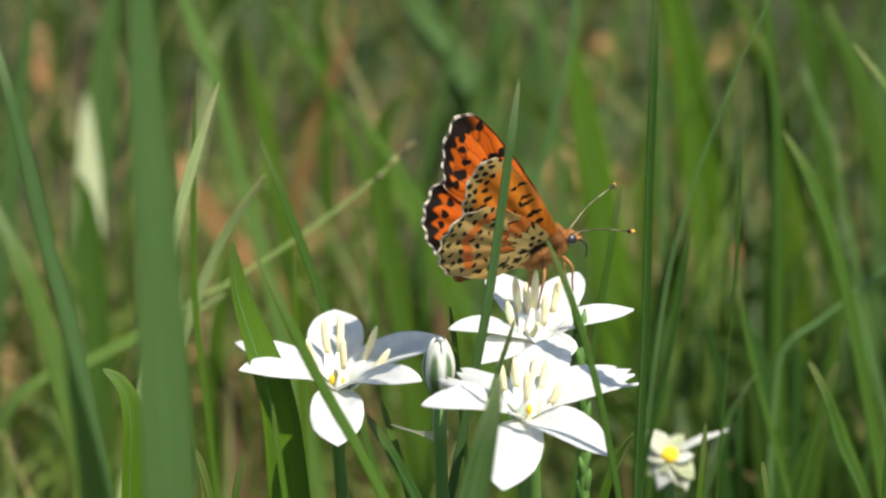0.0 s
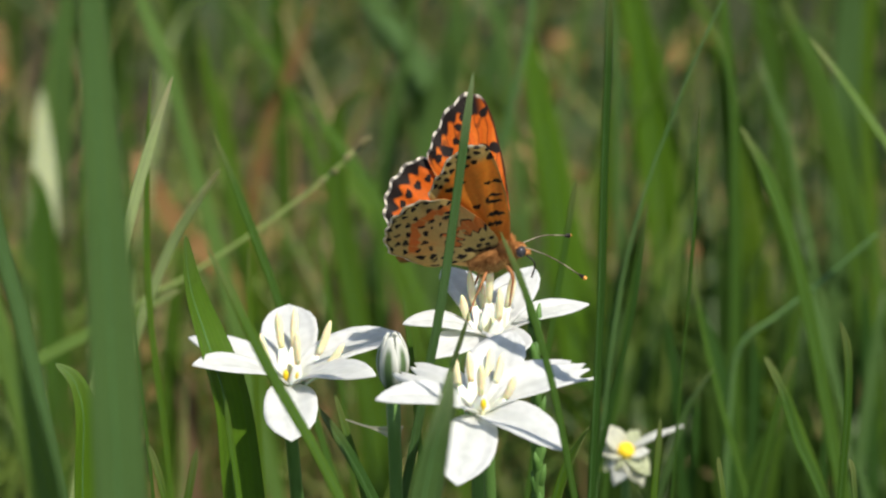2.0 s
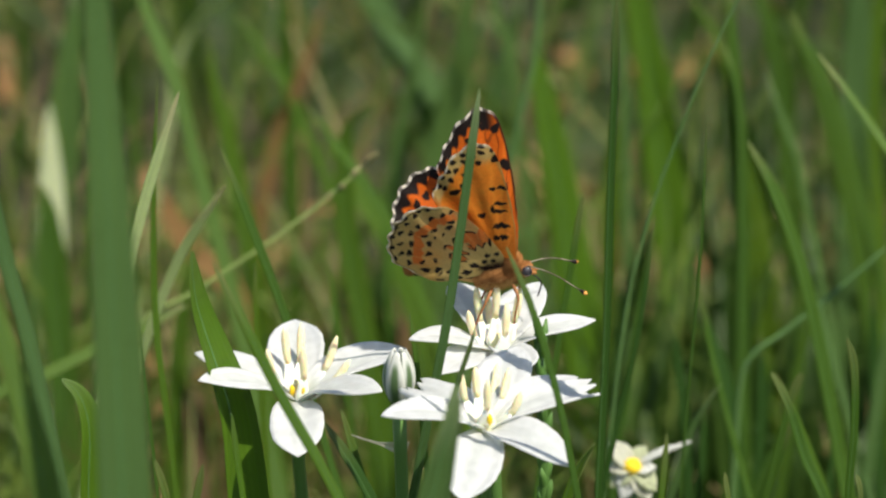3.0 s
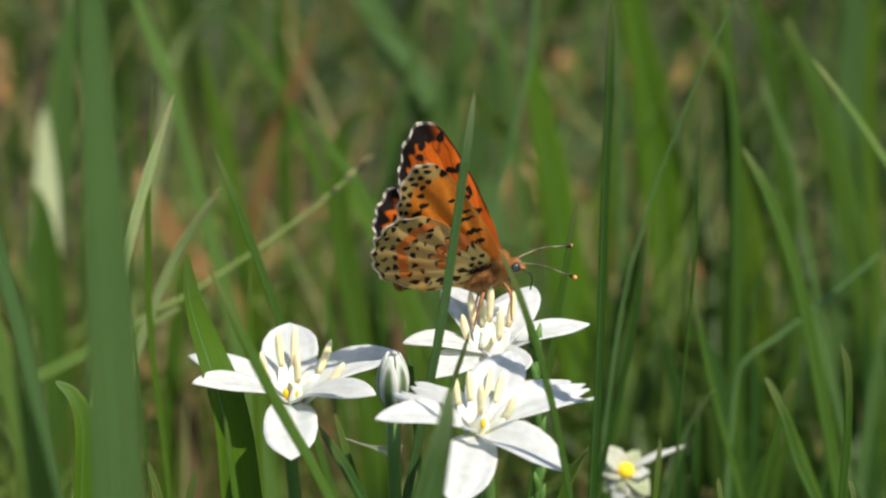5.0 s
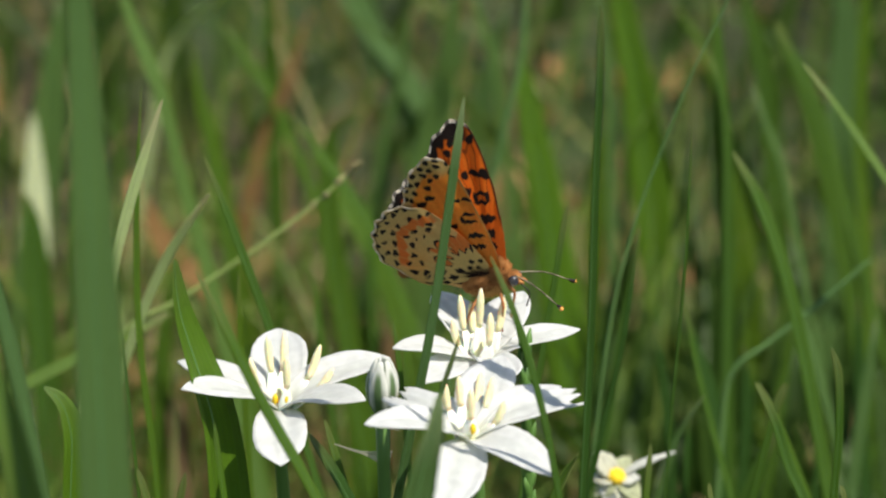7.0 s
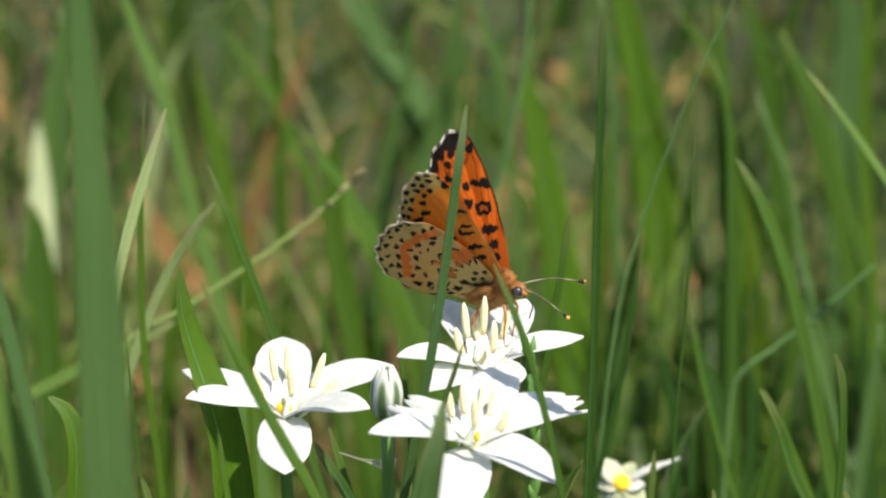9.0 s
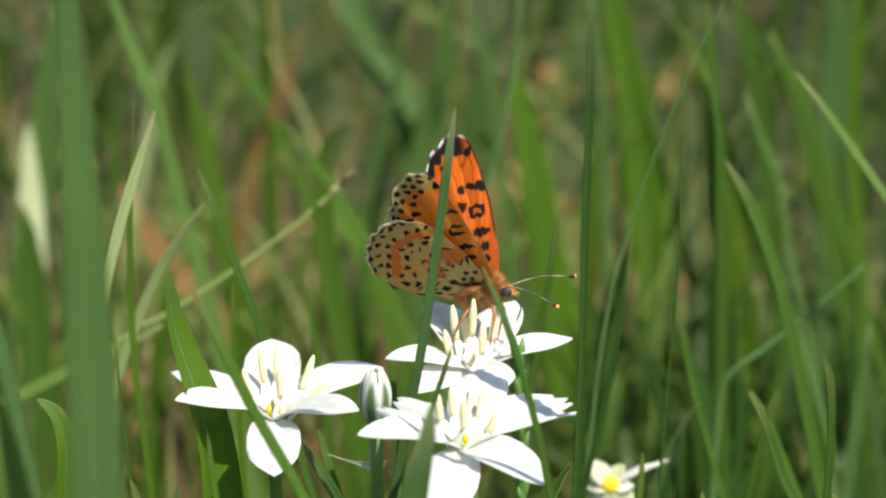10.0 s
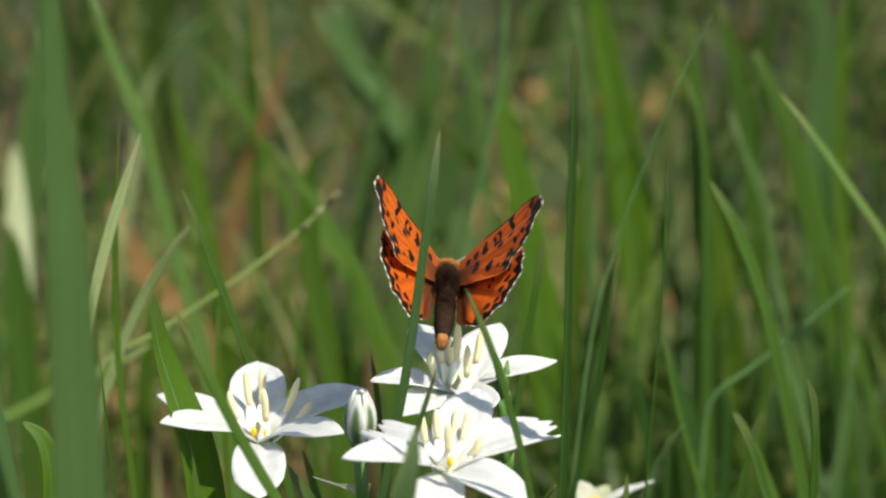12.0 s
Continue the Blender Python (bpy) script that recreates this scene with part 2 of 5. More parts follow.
def tube(path, radii, sides=8, squash=1.0):
    """Verts and faces of a round, closed tube along a path."""
    path = np.asarray(path, float)
    n = len(path)
    tan = np.gradient(path, axis=0)
    tan /= np.maximum(np.linalg.norm(tan, axis=1, keepdims=True), 1e-12)
    ref = np.array([0.0, -1.0, 0.13]) if abs(tan[0][1]) < 0.9 else np.array([1.0, 0, 0.1])
    verts, faces = [], []
    for k in range(n):
        a = np.cross(tan[k], ref)
        a /= np.linalg.norm(a)
        b = np.cross(tan[k], a)
        for s in range(sides):
            w = 2 * math.pi * s / sides
            verts.append(path[k] + radii[k] * (math.cos(w) * a + squash * math.sin(w) * b))
    for k in range(n - 1):
        for s in range(sides):
            i, j = k * sides + s, k * sides + (s + 1) % sides
            faces.append((i, j, j + sides, i + sides))
    faces.append(tuple(range(sides))[::-1])
    faces.append(tuple(range((n - 1) * sides, n * sides)))
    return verts, faces


def empty(name, at=(0, 0, 0)):
    ob = new(name)
    ob.empty_display_size = 0.01
    ob.location = at
    return ob


# ---- ground ----
def ground_height(x, y):
    near = math.exp(-(x * x + y * y) / 9.0)
    return near * (0.006 * noise.noise(Vector((x * 9, y * 9, 0))) + 0.003 * noise.noise(Vector((x * 40, y * 40, 3)))) - 0.003


def build_ground():
    n = 240
    s = np.linspace(-1, 1, n)
    c = np.sinh(s * 9.0) / np.sinh(9.0) * 400.0
    verts = [(x, y, ground_height(x, y)) for x in c for y in c]
    ob = link_mesh("ground", verts, grid_faces(n, n), SOIL)
    tagged(ob, "brown crumbly soil with dry litter under the grass", "ground", kind="structure")


build_ground()


# ---- grass ----
def blade_mesh(points, width, twist, seed, taper, n=40, across=5, tint=None):
    """A grass blade along the points (root first), width and length of the tapered end in mm, folded along its middle."""
    rng = random.Random(seed)
    c = spline(points, n, 2.0)
    tan = np.gradient(c, axis=0)
    tan /= np.linalg.norm(tan, axis=1, keepdims=True)
    u = 1 - (1 - np.linspace(0, 1, n)) ** 2
    left = (1 - u) * np.linalg.norm(np.diff(c, axis=0), axis=1).sum() * 1000
    w = width / 1000 * np.minimum(1.0, left / taper + 0.004) ** 0.55
    w = w * (1 + 0.04 * np.sin(u * rng.uniform(9, 15) + rng.uniform(0, 6)))
    v = np.linspace(-1, 1, across)
    P = np.zeros((n, across, 3))
    fold = rng.uniform(0.3, 0.5) if points[0][1] > -0.05 else rng.uniform(0.10, 0.18)
    for k in range(n):
        face = np.array([0.0, -1.0, 0.0])
        side = np.cross(tan[k], face)
        side /= np.linalg.norm(side)
        out = np.cross(side, tan[k])
        a = radians(twist + 12 * math.sin(u[k] * 3 + seed))
        sd = side * math.cos(a) + out * math.sin(a)
        nn = np.cross(sd, tan[k])
        for j in range(across):
            P[k, j] = c[k] + sd * v[j] * w[k] / 2 - nn * (1 - abs(v[j])) * fold * w[k] / 2
    th = 0.00028 * (0.25 + 0.75 * (1 - np.abs(v)))[None, :] * np.minimum(1, w / 0.0012)[:, None]
    verts, faces = shell(P, th)
    t = rng.random() if tint is None else tint
    al = np.stack([np.broadcast_to((v[None, :] + 1) / 2, (n, across)), np.broadcast_to(u[:, None], (n, across)), np.full((n, across), t)], 2).reshape(-1, 3)
    return verts, faces, np.concatenate([al, al])


BLADES = [0]


def finish_shoot(thing, material, label):
    words = {OLIVE: "olive green broad grass shoot", FRESH: "fresh green upright grass shoot", DEEP: "dark green slender grass shoot", BLUE: "bluish green broad grass shoot",
             LIGHT: "light yellow-green grass shoot", PALE: "pale straw-green drying grass shoot", SHEEN_PALE: "pale bleached grass shoot", DRY: "dead brown grass shoot", LEAF: "bright green pointed fleshy shoot"}
    tagged(thing, label or words[material] + " in the meadow", "grass", "grass shoots")
    return thing


def grass_shoot(points, width, material, twist, taper, label="", tint=None):
    BLADES[0] += 1
    verts, faces, al = blade_mesh(points, width, twist, BLADES[0], taper, tint=tint)
    root = np.array(points[0])
    thing = empty("grass_shoot", root)
    link_mesh("blade", verts - root, faces, material, thing, attributes=[("along", al)])
    n = len(verts) // 10
    low = verts[len(verts) // 2:].reshape(n, 5, 3)
    keel = low[:, 2] - root
    wide = np.linalg.norm(low[:, 0] - low[:, 4], axis=1)
    link_mesh("midrib", *tube(keel, np.maximum(wide * 0.025, 0.00002), 6), material if material in (SHEEN_PALE, DRY, PALE) else RIB, thing, "paler ridge along the blade")
    return finish_shoot(thing, material, label)


RIB = skin_material("midrib", [(0.3, (0.07, 0.16, 0.045)), (0.7, (0.09, 0.20, 0.06))], 300, 0.5, 0.4)


def grass_stalk(points, radius, material, label, spikelets=0):
    """A round flowering stalk (root first, radius in mm), with a loose seed head on its end where it has one."""
    thing = empty("grass_stalk", points[0])
    root = np.array(points[0])
    path = spline(points, 60, 1.6) - root
    rad = radius / 1000 * np.linspace(1.25, 0.55, 60)
    link_mesh("stem", *tube(path, rad, 8), material, thing)
    rng = random.Random(4)
    ahead = path[-1] - path[-8]
    ahead /= np.linalg.norm(ahead)
    for k in range(spikelets):
        p = path[-1 - k * 2]
        out = ahead + np.array([rng.uniform(-0.8, 0.8), rng.uniform(-0.5, 0.5), rng.uniform(-0.8, 0.8)])
        out /= np.linalg.norm(out)
        link_mesh("spikelet", *tube([p + out * 0.0022 * q for q in (0, 0.3, 0.65, 1.0)], [0.0001, 0.0005, 0.0004, 0.0001], 7), STRAW_SKIN, thing, "small straw-coloured spikelet")
    return tagged(thing, label, "grass", "grass stalks")


STRAW_SKIN = skin_material("straw", [(0.3, (0.20, 0.18, 0.08)), (0.7, (0.34, 0.30, 0.14))], 400, 0.7, 0.3)
STALK_PALE = skin_material("stalk_pale", [(0.3, (0.22, 0.31, 0.08)), (0.7, (0.30, 0.38, 0.12))], 200, 0.55, 0.3, 0, (1, 1, 0.2))
STALK_GREEN = skin_material("stalk_green", [(0.3, (0.08, 0.17, 0.045)), (0.7, (0.12, 0.22, 0.065))], 200, 0.5, 0.4, 0, (1, 1, 0.2))
grass_stalk([(-0.0697, 0.1151, 0.0000), (-0.0467, 0.1151, 0.1100), (-0.0380, 0.1151, 0.1161), (-0.0290, 0.1151, 0.1225), (-0.0192, 0.1151, 0.1303), (-0.0124, 0.1151, 0.1368)], 0.38, STALK_PALE, 'thin slanting pale grass stalk with a small seed head', 6)
grass_stalk([(0.0400, 0.1196, 0.0000), (0.0408, 0.1196, 0.0900), (0.0425, 0.1196, 0.1037), (0.0473, 0.1196, 0.1079), (0.0537, 0.1196, 0.1133), (0.0619, 0.1196, 0.1211)], 0.50, STALK_GREEN, 'slanting green grass stalk')
grass_stalk([(0.0117, 0.0750, 0.0000), (0.0237, 0.0750, 0.1309), (0.0258, 0.0750, 0.1410), (0.0279, 0.0750, 0.1486), (0.0302, 0.0750, 0.1553), (0.0328, 0.0750, 0.1628), (0.0358, 0.0750, 0.1703), (0.0384, 0.0750, 0.1761), (0.0399, 0.0750, 0.1794)], 0.27, STALK_GREEN, 'thin arching green grass stalk')
grass_stalk([(-0.0103, 0.2016, 0.0000), (0.0063, 0.2016, 0.0944), (0.0095, 0.2016, 0.1086), (0.0122, 0.2016, 0.1226), (0.0131, 0.2016, 0.1375)], 0.70, STALK_GREEN, 'green upright grass stalk')


grass_shoot([(-0.0288, -0.1550, 0.0000), (-0.0360, -0.1550, 0.2034), (-0.0370, -0.1550, 0.2324), (-0.0383, -0.1550, 0.2607), (-0.0386, -0.1550, 0.2796)], 7.39, BLUE, -42, 68, tint=0.45, label='broad dark green grass shoot close to the lens')
grass_shoot([(-0.0315, -0.1088, 0.0000), (-0.0026, -0.1088, 0.1830), (-0.0016, -0.1088, 0.1881), (-0.0007, -0.1088, 0.1923), (-0.0001, -0.1088, 0.1967)], 6.64, BLUE, -42, 14, tint=0.42, label='broad green grass shoot tip before the flowers')
grass_shoot([(-0.0189, -0.0710, 0.0000), (-0.0471, -0.0710, 0.1644), (-0.0486, -0.0710, 0.1734), (-0.0511, -0.0710, 0.1867), (-0.0536, -0.0710, 0.1969), (-0.0561, -0.0710, 0.2092), (-0.0588, -0.0710, 0.2206), (-0.0604, -0.0710, 0.2263)], 2.46, BLUE, -39, 22, tint=0.1)
grass_shoot([(-0.0145, -0.1500, 0.0000), (-0.0445, -0.1500, 0.1995), (-0.0468, -0.1500, 0.2104), (-0.0497, -0.1500, 0.2211), (-0.0529, -0.1500, 0.2297), (-0.0558, -0.1500, 0.2363)], 4.31, BLUE, -42, 40, tint=1.0)
grass_shoot([(-0.0322, -0.0251, 0.0000), (-0.0029, -0.0251, 0.1606), (-0.0014, -0.0251, 0.1691), (0.0004, -0.0251, 0.1822), (0.0018, -0.0251, 0.1936), (0.0027, -0.0251, 0.2011)], 1.5, BLUE, -50, 7, tint=0.0, label='slim upright grass shoot standing before the butterfly')
grass_shoot([(0.0400, -0.0519, 0.0000), (0.0141, -0.0519, 0.1616), (0.0119, -0.0519, 0.1725), (0.0088, -0.0519, 0.1833), (0.0059, -0.0519, 0.1907)], 0.96, FRESH, -39, 6, tint=0.3, label='thin arched grass shoot over the flowers')
grass_shoot([(-0.0425, -0.0416, 0.0000), (0.0002, -0.0416, 0.1688), (0.0013, -0.0416, 0.1724), (0.0023, -0.0416, 0.1760)], 0.97, DEEP, -39, 4)
grass_shoot([(-0.0143, -0.0039, 0.0000), (-0.0270, -0.0039, 0.1366), (-0.0284, -0.0039, 0.1487), (-0.0305, -0.0039, 0.1557), (-0.0330, -0.0039, 0.1636), (-0.0340, -0.0039, 0.1706)], 9.0, LEAF, -50, 31, tint=0.95, label='broad pointed bright green shoot behind the flower')
grass_shoot([(0.0522, -0.0665, 0.0000), (-0.0150, -0.0665, 0.1652), (-0.0207, -0.0665, 0.1763), (-0.0248, -0.0665, 0.1850), (-0.0291, -0.0665, 0.1945)], 1.48, FRESH, -32, 13)
grass_shoot([(0.0149, 0.0458, 0.0000), (-0.0230, 0.0458, 0.1403), (-0.0267, 0.0458, 0.1514), (-0.0292, 0.0458, 0.1587), (-0.0318, 0.0458, 0.1655)], 1.29, FRESH, -39, 11, tint=0.4)
grass_shoot([(-0.0722, 0.0252, 0.0000), (-0.0441, 0.0252, 0.1531), (-0.0417, 0.0252, 0.1636), (-0.0390, 0.0252, 0.1732), (-0.0364, 0.0252, 0.1814)], 1.63, PALE, -42, 12, tint=0.45, label='pale drying grass shoot with a straw tip')
grass_shoot([(-0.0291, 0.0399, 0.0000), (-0.0380, 0.0399, 0.1172), (-0.0405, 0.0399, 0.1438), (-0.0405, 0.0399, 0.1626), (-0.0398, 0.0399, 0.1777)], 1.05, FRESH, -53, 24, tint=1.0)
grass_shoot([(-0.0283, -0.0042, 0.0000), (-0.0387, -0.0042, 0.1366), (-0.0403, -0.0042, 0.1542), (-0.0409, -0.0042, 0.1621)], 0.65, DEEP, -53, 10)
grass_shoot([(0.0120, -0.0412, 0.0000), (0.0176, -0.0412, 0.1529), (0.0184, -0.0412, 0.1759), (0.0187, -0.0412, 0.1932), (0.0191, -0.0412, 0.2088), (0.0192, -0.0412, 0.2190)], 2.00, DEEP, -53, 5, tint=0.2, label='tall dark green grass shoot')
grass_shoot([(0.0234, 0.0334, 0.0000), (0.0310, 0.0334, 0.1355), (0.0323, 0.0334, 0.1535), (0.0329, 0.0334, 0.1749)], 0.82, DEEP, -53, 16, tint=0.9)
grass_shoot([(-0.0039, 0.0341, 0.0000), (0.0136, 0.0341, 0.1425), (0.0153, 0.0341, 0.1539), (0.0166, 0.0341, 0.1632)], 1.05, FRESH, -32, 3, tint=0.5)
grass_shoot([(0.0119, 0.0842, 0.0000), (0.0236, 0.0842, 0.1104), (0.0261, 0.0842, 0.1294), (0.0278, 0.0842, 0.1405)], 1.11, FRESH, -39, 12)
grass_shoot([(0.0432, -0.0421, 0.0000), (0.0486, -0.0421, 0.1539), (0.0491, -0.0421, 0.1640), (0.0488, -0.0421, 0.1716), (0.0479, -0.0421, 0.1748)], 1.11, DEEP, -39, 3, tint=0.9)
grass_shoot([(0.0973, 0.1100, 0.0000), (0.0673, 0.1100, 0.1309), (0.0626, 0.1100, 0.1387), (0.0586, 0.1100, 0.1448), (0.0544, 0.1100, 0.1508), (0.0511, 0.1100, 0.1551)], 1.38, LIGHT, -53, 12, tint=0.4, label='bent light green grass shoot')
grass_shoot([(0.0727, 0.0974, 0.0000), (0.0520, 0.0974, 0.1137), (0.0484, 0.0974, 0.1293), (0.0442, 0.0974, 0.1405), (0.0409, 0.0974, 0.1465)], 2.39, FRESH, -39, 10, tint=0.6)
grass_shoot([(0.0445, 0.1687, 0.0000), (0.0437, 0.1687, 0.0780), (0.0433, 0.1687, 0.1059), (0.0426, 0.1687, 0.1243), (0.0413, 0.1687, 0.1306), (0.0393, 0.1687, 0.1360)], 3.05, FRESH, -39, 29, tint=0.5)
grass_shoot([(0.0273, 0.2600, 0.0000), (0.0193, 0.2600, 0.0594), (0.0171, 0.2600, 0.0754), (0.0146, 0.2600, 0.0884), (0.0125, 0.2600, 0.1012)], 8.60, LEAF, -25, 45, tint=0.9, label='broad bright green tapering grass shoot')
grass_shoot([(0.0422, 0.3000, 0.0000), (0.0361, 0.3000, 0.0545), (0.0345, 0.3000, 0.0679), (0.0325, 0.3000, 0.0822), (0.0305, 0.3000, 0.0913), (0.0277, 0.3000, 0.1065)], 7.40, LEAF, -25, 40, tint=0.9, label='broad bright green grass shoot')
grass_shoot([(-0.0758, 0.3000, 0.0000), (-0.0694, 0.3000, 0.0481), (-0.0677, 0.3000, 0.0605), (-0.0655, 0.3000, 0.0790), (-0.0638, 0.3000, 0.0952)], 7.77, BLUE, -42, 31, tint=0.6)
# added shoot whose pale colour stands for sheen on the broad blade behind
grass_shoot([(-0.0665, 0.2788, 0.0000), (-0.0671, 0.2788, 0.0500), (-0.0673, 0.2788, 0.0640), (-0.0675, 0.2788, 0.0750), (-0.0676, 0.2788, 0.0825)], 4.9, SHEEN_PALE, -49, 15, tint=0.5, label='pale bleached grass shoot')
grass_shoot([(-0.0186, 0.2021, 0.0000), (-0.0363, 0.2021, 0.0854), (-0.0397, 0.2021, 0.0986), (-0.0436, 0.2021, 0.1155), (-0.0474, 0.2021, 0.1258), (-0.0516, 0.2021, 0.1387)], 3.48, BLUE, -56, 17, tint=0.85)
grass_shoot([(0.0649, 0.2984, 0.0000), (0.0674, 0.2984, 0.0521), (0.0685, 0.2984, 0.0686), (0.0675, 0.2984, 0.0889), (0.0650, 0.2984, 0.1100)], 5.65, BLUE, -32, 23)
grass_shoot([(-0.0471, -0.0303, 0.0000), (-0.0458, -0.0303, 0.1481), (-0.0457, -0.0303, 0.1575), (-0.0472, -0.0303, 0.1621), (-0.0494, -0.0303, 0.1640)], 4.4, LEAF, -40, 10, tint=1.0, label='short curved bright green shoot')
grass_shoot([(0.0910, 0.0300, -0.0000), (0.0490, 0.0300, 0.1221), (0.0467, 0.0300, 0.1272), (0.0443, 0.0300, 0.1348), (0.0418, 0.0300, 0.1397)], 1.51, FRESH, -39, 8)
grass_shoot([(0.0183, 0.0392, 0.0000), (0.0445, 0.0392, 0.1299), (0.0453, 0.0392, 0.1332), (0.0462, 0.0392, 0.1358)], 1.22, FRESH, -39, 2)
grass_shoot([(0.0135, -0.0557, 0.0000), (0.0250, -0.0557, 0.1598), (0.0253, -0.0557, 0.1637), (0.0255, -0.0557, 0.1678)], 1.03, FRESH, -46, 3, tint=1.0)
grass_shoot([(-0.0164, -0.0332, 0.0000), (0.0136, -0.0332, 0.1486), (0.0154, -0.0332, 0.1537), (0.0171, -0.0332, 0.1564)], 1.99, LEAF, -46, 4, tint=0.9)
grass_shoot([(0.0471, -0.0092, 0.0000), (-0.0112, -0.0092, 0.1390), (-0.0145, -0.0092, 0.1451), (-0.0173, -0.0092, 0.1494)], 1.74, DEEP, -39, 5)
grass_shoot([(0.0184, 0.0006, 0.0000), (-0.0117, 0.0006, 0.1347), (-0.0135, 0.0006, 0.1413), (-0.0151, 0.0006, 0.1470)], 1.32, FRESH, -39, 5, tint=0.7)
grass_shoot([(-0.0093, -0.0411, 0.0000), (-0.0266, -0.0411, 0.1530), (-0.0274, -0.0411, 0.1592), (-0.0279, -0.0411, 0.1641)], 1.05, LEAF, -46, 4, tint=0.8)
grass_shoot([(-0.0040, -0.0386, 0.0000), (-0.0361, -0.0386, 0.1512), (-0.0369, -0.0386, 0.1543), (-0.0376, -0.0386, 0.1567)], 0.98, FRESH, -39, 2)
grass_shoot([(-0.0585, -0.0388, 0.0000), (-0.0325, -0.0388, 0.1513), (-0.0320, -0.0388, 0.1540), (-0.0316, -0.0388, 0.1562)], 1.12, FRESH, -39, 2)
grass_shoot([(-0.0285, -0.0388, 0.0000), (-0.0490, -0.0388, 0.1512), (-0.0495, -0.0388, 0.1543), (-0.0499, -0.0388, 0.1564)], 0.70, DEEP, -39, 2)
grass_shoot([(-0.0144, -0.0200, 0.0000), (0.0138, -0.0200, 0.1418), (0.0147, -0.0200, 0.1450), (0.0159, -0.0200, 0.1477), (0.0175, -0.0200, 0.1511)], 1.15, LIGHT, -20, 7, tint=0.8, label='short yellowing grass shoot beside the wilted flower')
grass_shoot([(0.0076, -0.0041, 0.0000), (-0.0049, -0.0041, 0.1520), (-0.0055, -0.0041, 0.1579), (-0.0061, -0.0041, 0.1623)], 1.01, LEAF, -39, 4)
grass_shoot([(-0.0845, 0.0671, 0.0000), (-0.0416, 0.0671, 0.1325), (-0.0378, 0.0671, 0.1418), (-0.0351, 0.0671, 0.1465), (-0.0317, 0.0671, 0.1517)], 2.48, PALE, -46, 9, tint=0.4)
grass_shoot([(-0.0203, 0.0539, 0.0000), (-0.0267, 0.0539, 0.1264), (-0.0274, 0.0539, 0.1381), (-0.0274, 0.0539, 0.1456)], 1.00, OLIVE, -39, 8, tint=1.0)
grass_shoot([(0.0781, 0.2169, 0.0000), (0.0629, 0.2169, 0.0848), (0.0599, 0.2169, 0.0982), (0.0561, 0.2169, 0.1115), (0.0518, 0.2169, 0.1219)], 2.47, OLIVE, -32, 16)
grass_shoot([(0.0609, 0.2764, 0.0000), (0.0570, 0.2764, 0.0528), (0.0551, 0.2764, 0.0730), (0.0529, 0.2764, 0.0910), (0.0483, 0.2764, 0.1088)], 3.71, OLIVE, -32, 23)
grass_shoot([(-0.0061, 0.2950, 0.0000), (-0.0039, 0.2950, 0.0530), (-0.0030, 0.2950, 0.0694), (0.0002, 0.2950, 0.0836), (0.0030, 0.2950, 0.1017)], 5.65, BLUE, -46, 20, tint=0.7)
grass_shoot([(0.0104, 0.2384, 0.0000), (-0.0078, 0.2384, 0.0639), (-0.0124, 0.2384, 0.0767), (-0.0178, 0.2384, 0.0854), (-0.0215, 0.2384, 0.0951)], 3.26, OLIVE, -46, 14, tint=0.8)
grass_shoot([(0.0030, 0.3514, 0.0000), (-0.0036, 0.3514, 0.0432), (-0.0066, 0.3514, 0.0591), (-0.0116, 0.3514, 0.0686), (-0.0156, 0.3514, 0.0812)], 5.91, BLUE, -32, 16)
grass_shoot([(-0.0057, 0.2115, 0.0000), (-0.0138, 0.2115, 0.0653), (-0.0174, 0.2115, 0.0884), (-0.0170, 0.2115, 0.1046), (-0.0139, 0.2115, 0.1084)], 3.98, OLIVE, -32, 18, tint=0.6)
grass_shoot([(0.0473, 0.1353, 0.0000), (0.0420, 0.1353, 0.0756), (0.0407, 0.1353, 0.0904), (0.0375, 0.1353, 0.1013), (0.0358, 0.1353, 0.1067)], 2.50, DEEP, -46, 13, tint=0.2)
grass_shoot([(0.0136, 0.0464, 0.0000), (0.0421, 0.0464, 0.1149), (0.0443, 0.0464, 0.1218), (0.0459, 0.0464, 0.1268)], 1.54, FRESH, -32, 5)
grass_shoot([(-0.0589, 0.3600, 0.0000), (-0.0509, 0.3600, 0.0490), (-0.0492, 0.3600, 0.0597), (-0.0459, 0.3600, 0.0666), (-0.0417, 0.3600, 0.0708), (-0.0377, 0.3600, 0.0751)], 2.40, PALE, -46, 8, tint=0.3)
grass_shoot([(-0.0380, 0.4033, 0.0000), (-0.0348, 0.4033, 0.0171), (-0.0317, 0.4033, 0.0305), (-0.0280, 0.4033, 0.0393), (-0.0256, 0.4033, 0.0493)], 4.11, DRY, -25, 13, label='dead brown grass shoot')
grass_shoot([(0.0295, 0.3625, 0.0000), (0.0295, 0.3625, 0.0283), (0.0295, 0.3625, 0.0434), (0.0298, 0.3625, 0.0552)], 3.40, DRY, -25, 11, label='dead brown grass shoot')
grass_shoot([(0.0737, 0.2489, 0.0000), (0.0688, 0.2489, 0.0721), (0.0675, 0.2489, 0.0878), (0.0676, 0.2489, 0.1015), (0.0678, 0.2489, 0.1208)], 3.62, OLIVE, -46, 20, tint=1.0)
grass_shoot([(0.0244, 0.2860, 0.0000), (0.0259, 0.2860, 0.0548), (0.0263, 0.2860, 0.0691), (0.0271, 0.2860, 0.0792)], 2.60, OLIVE, -25, 10, tint=1.0)
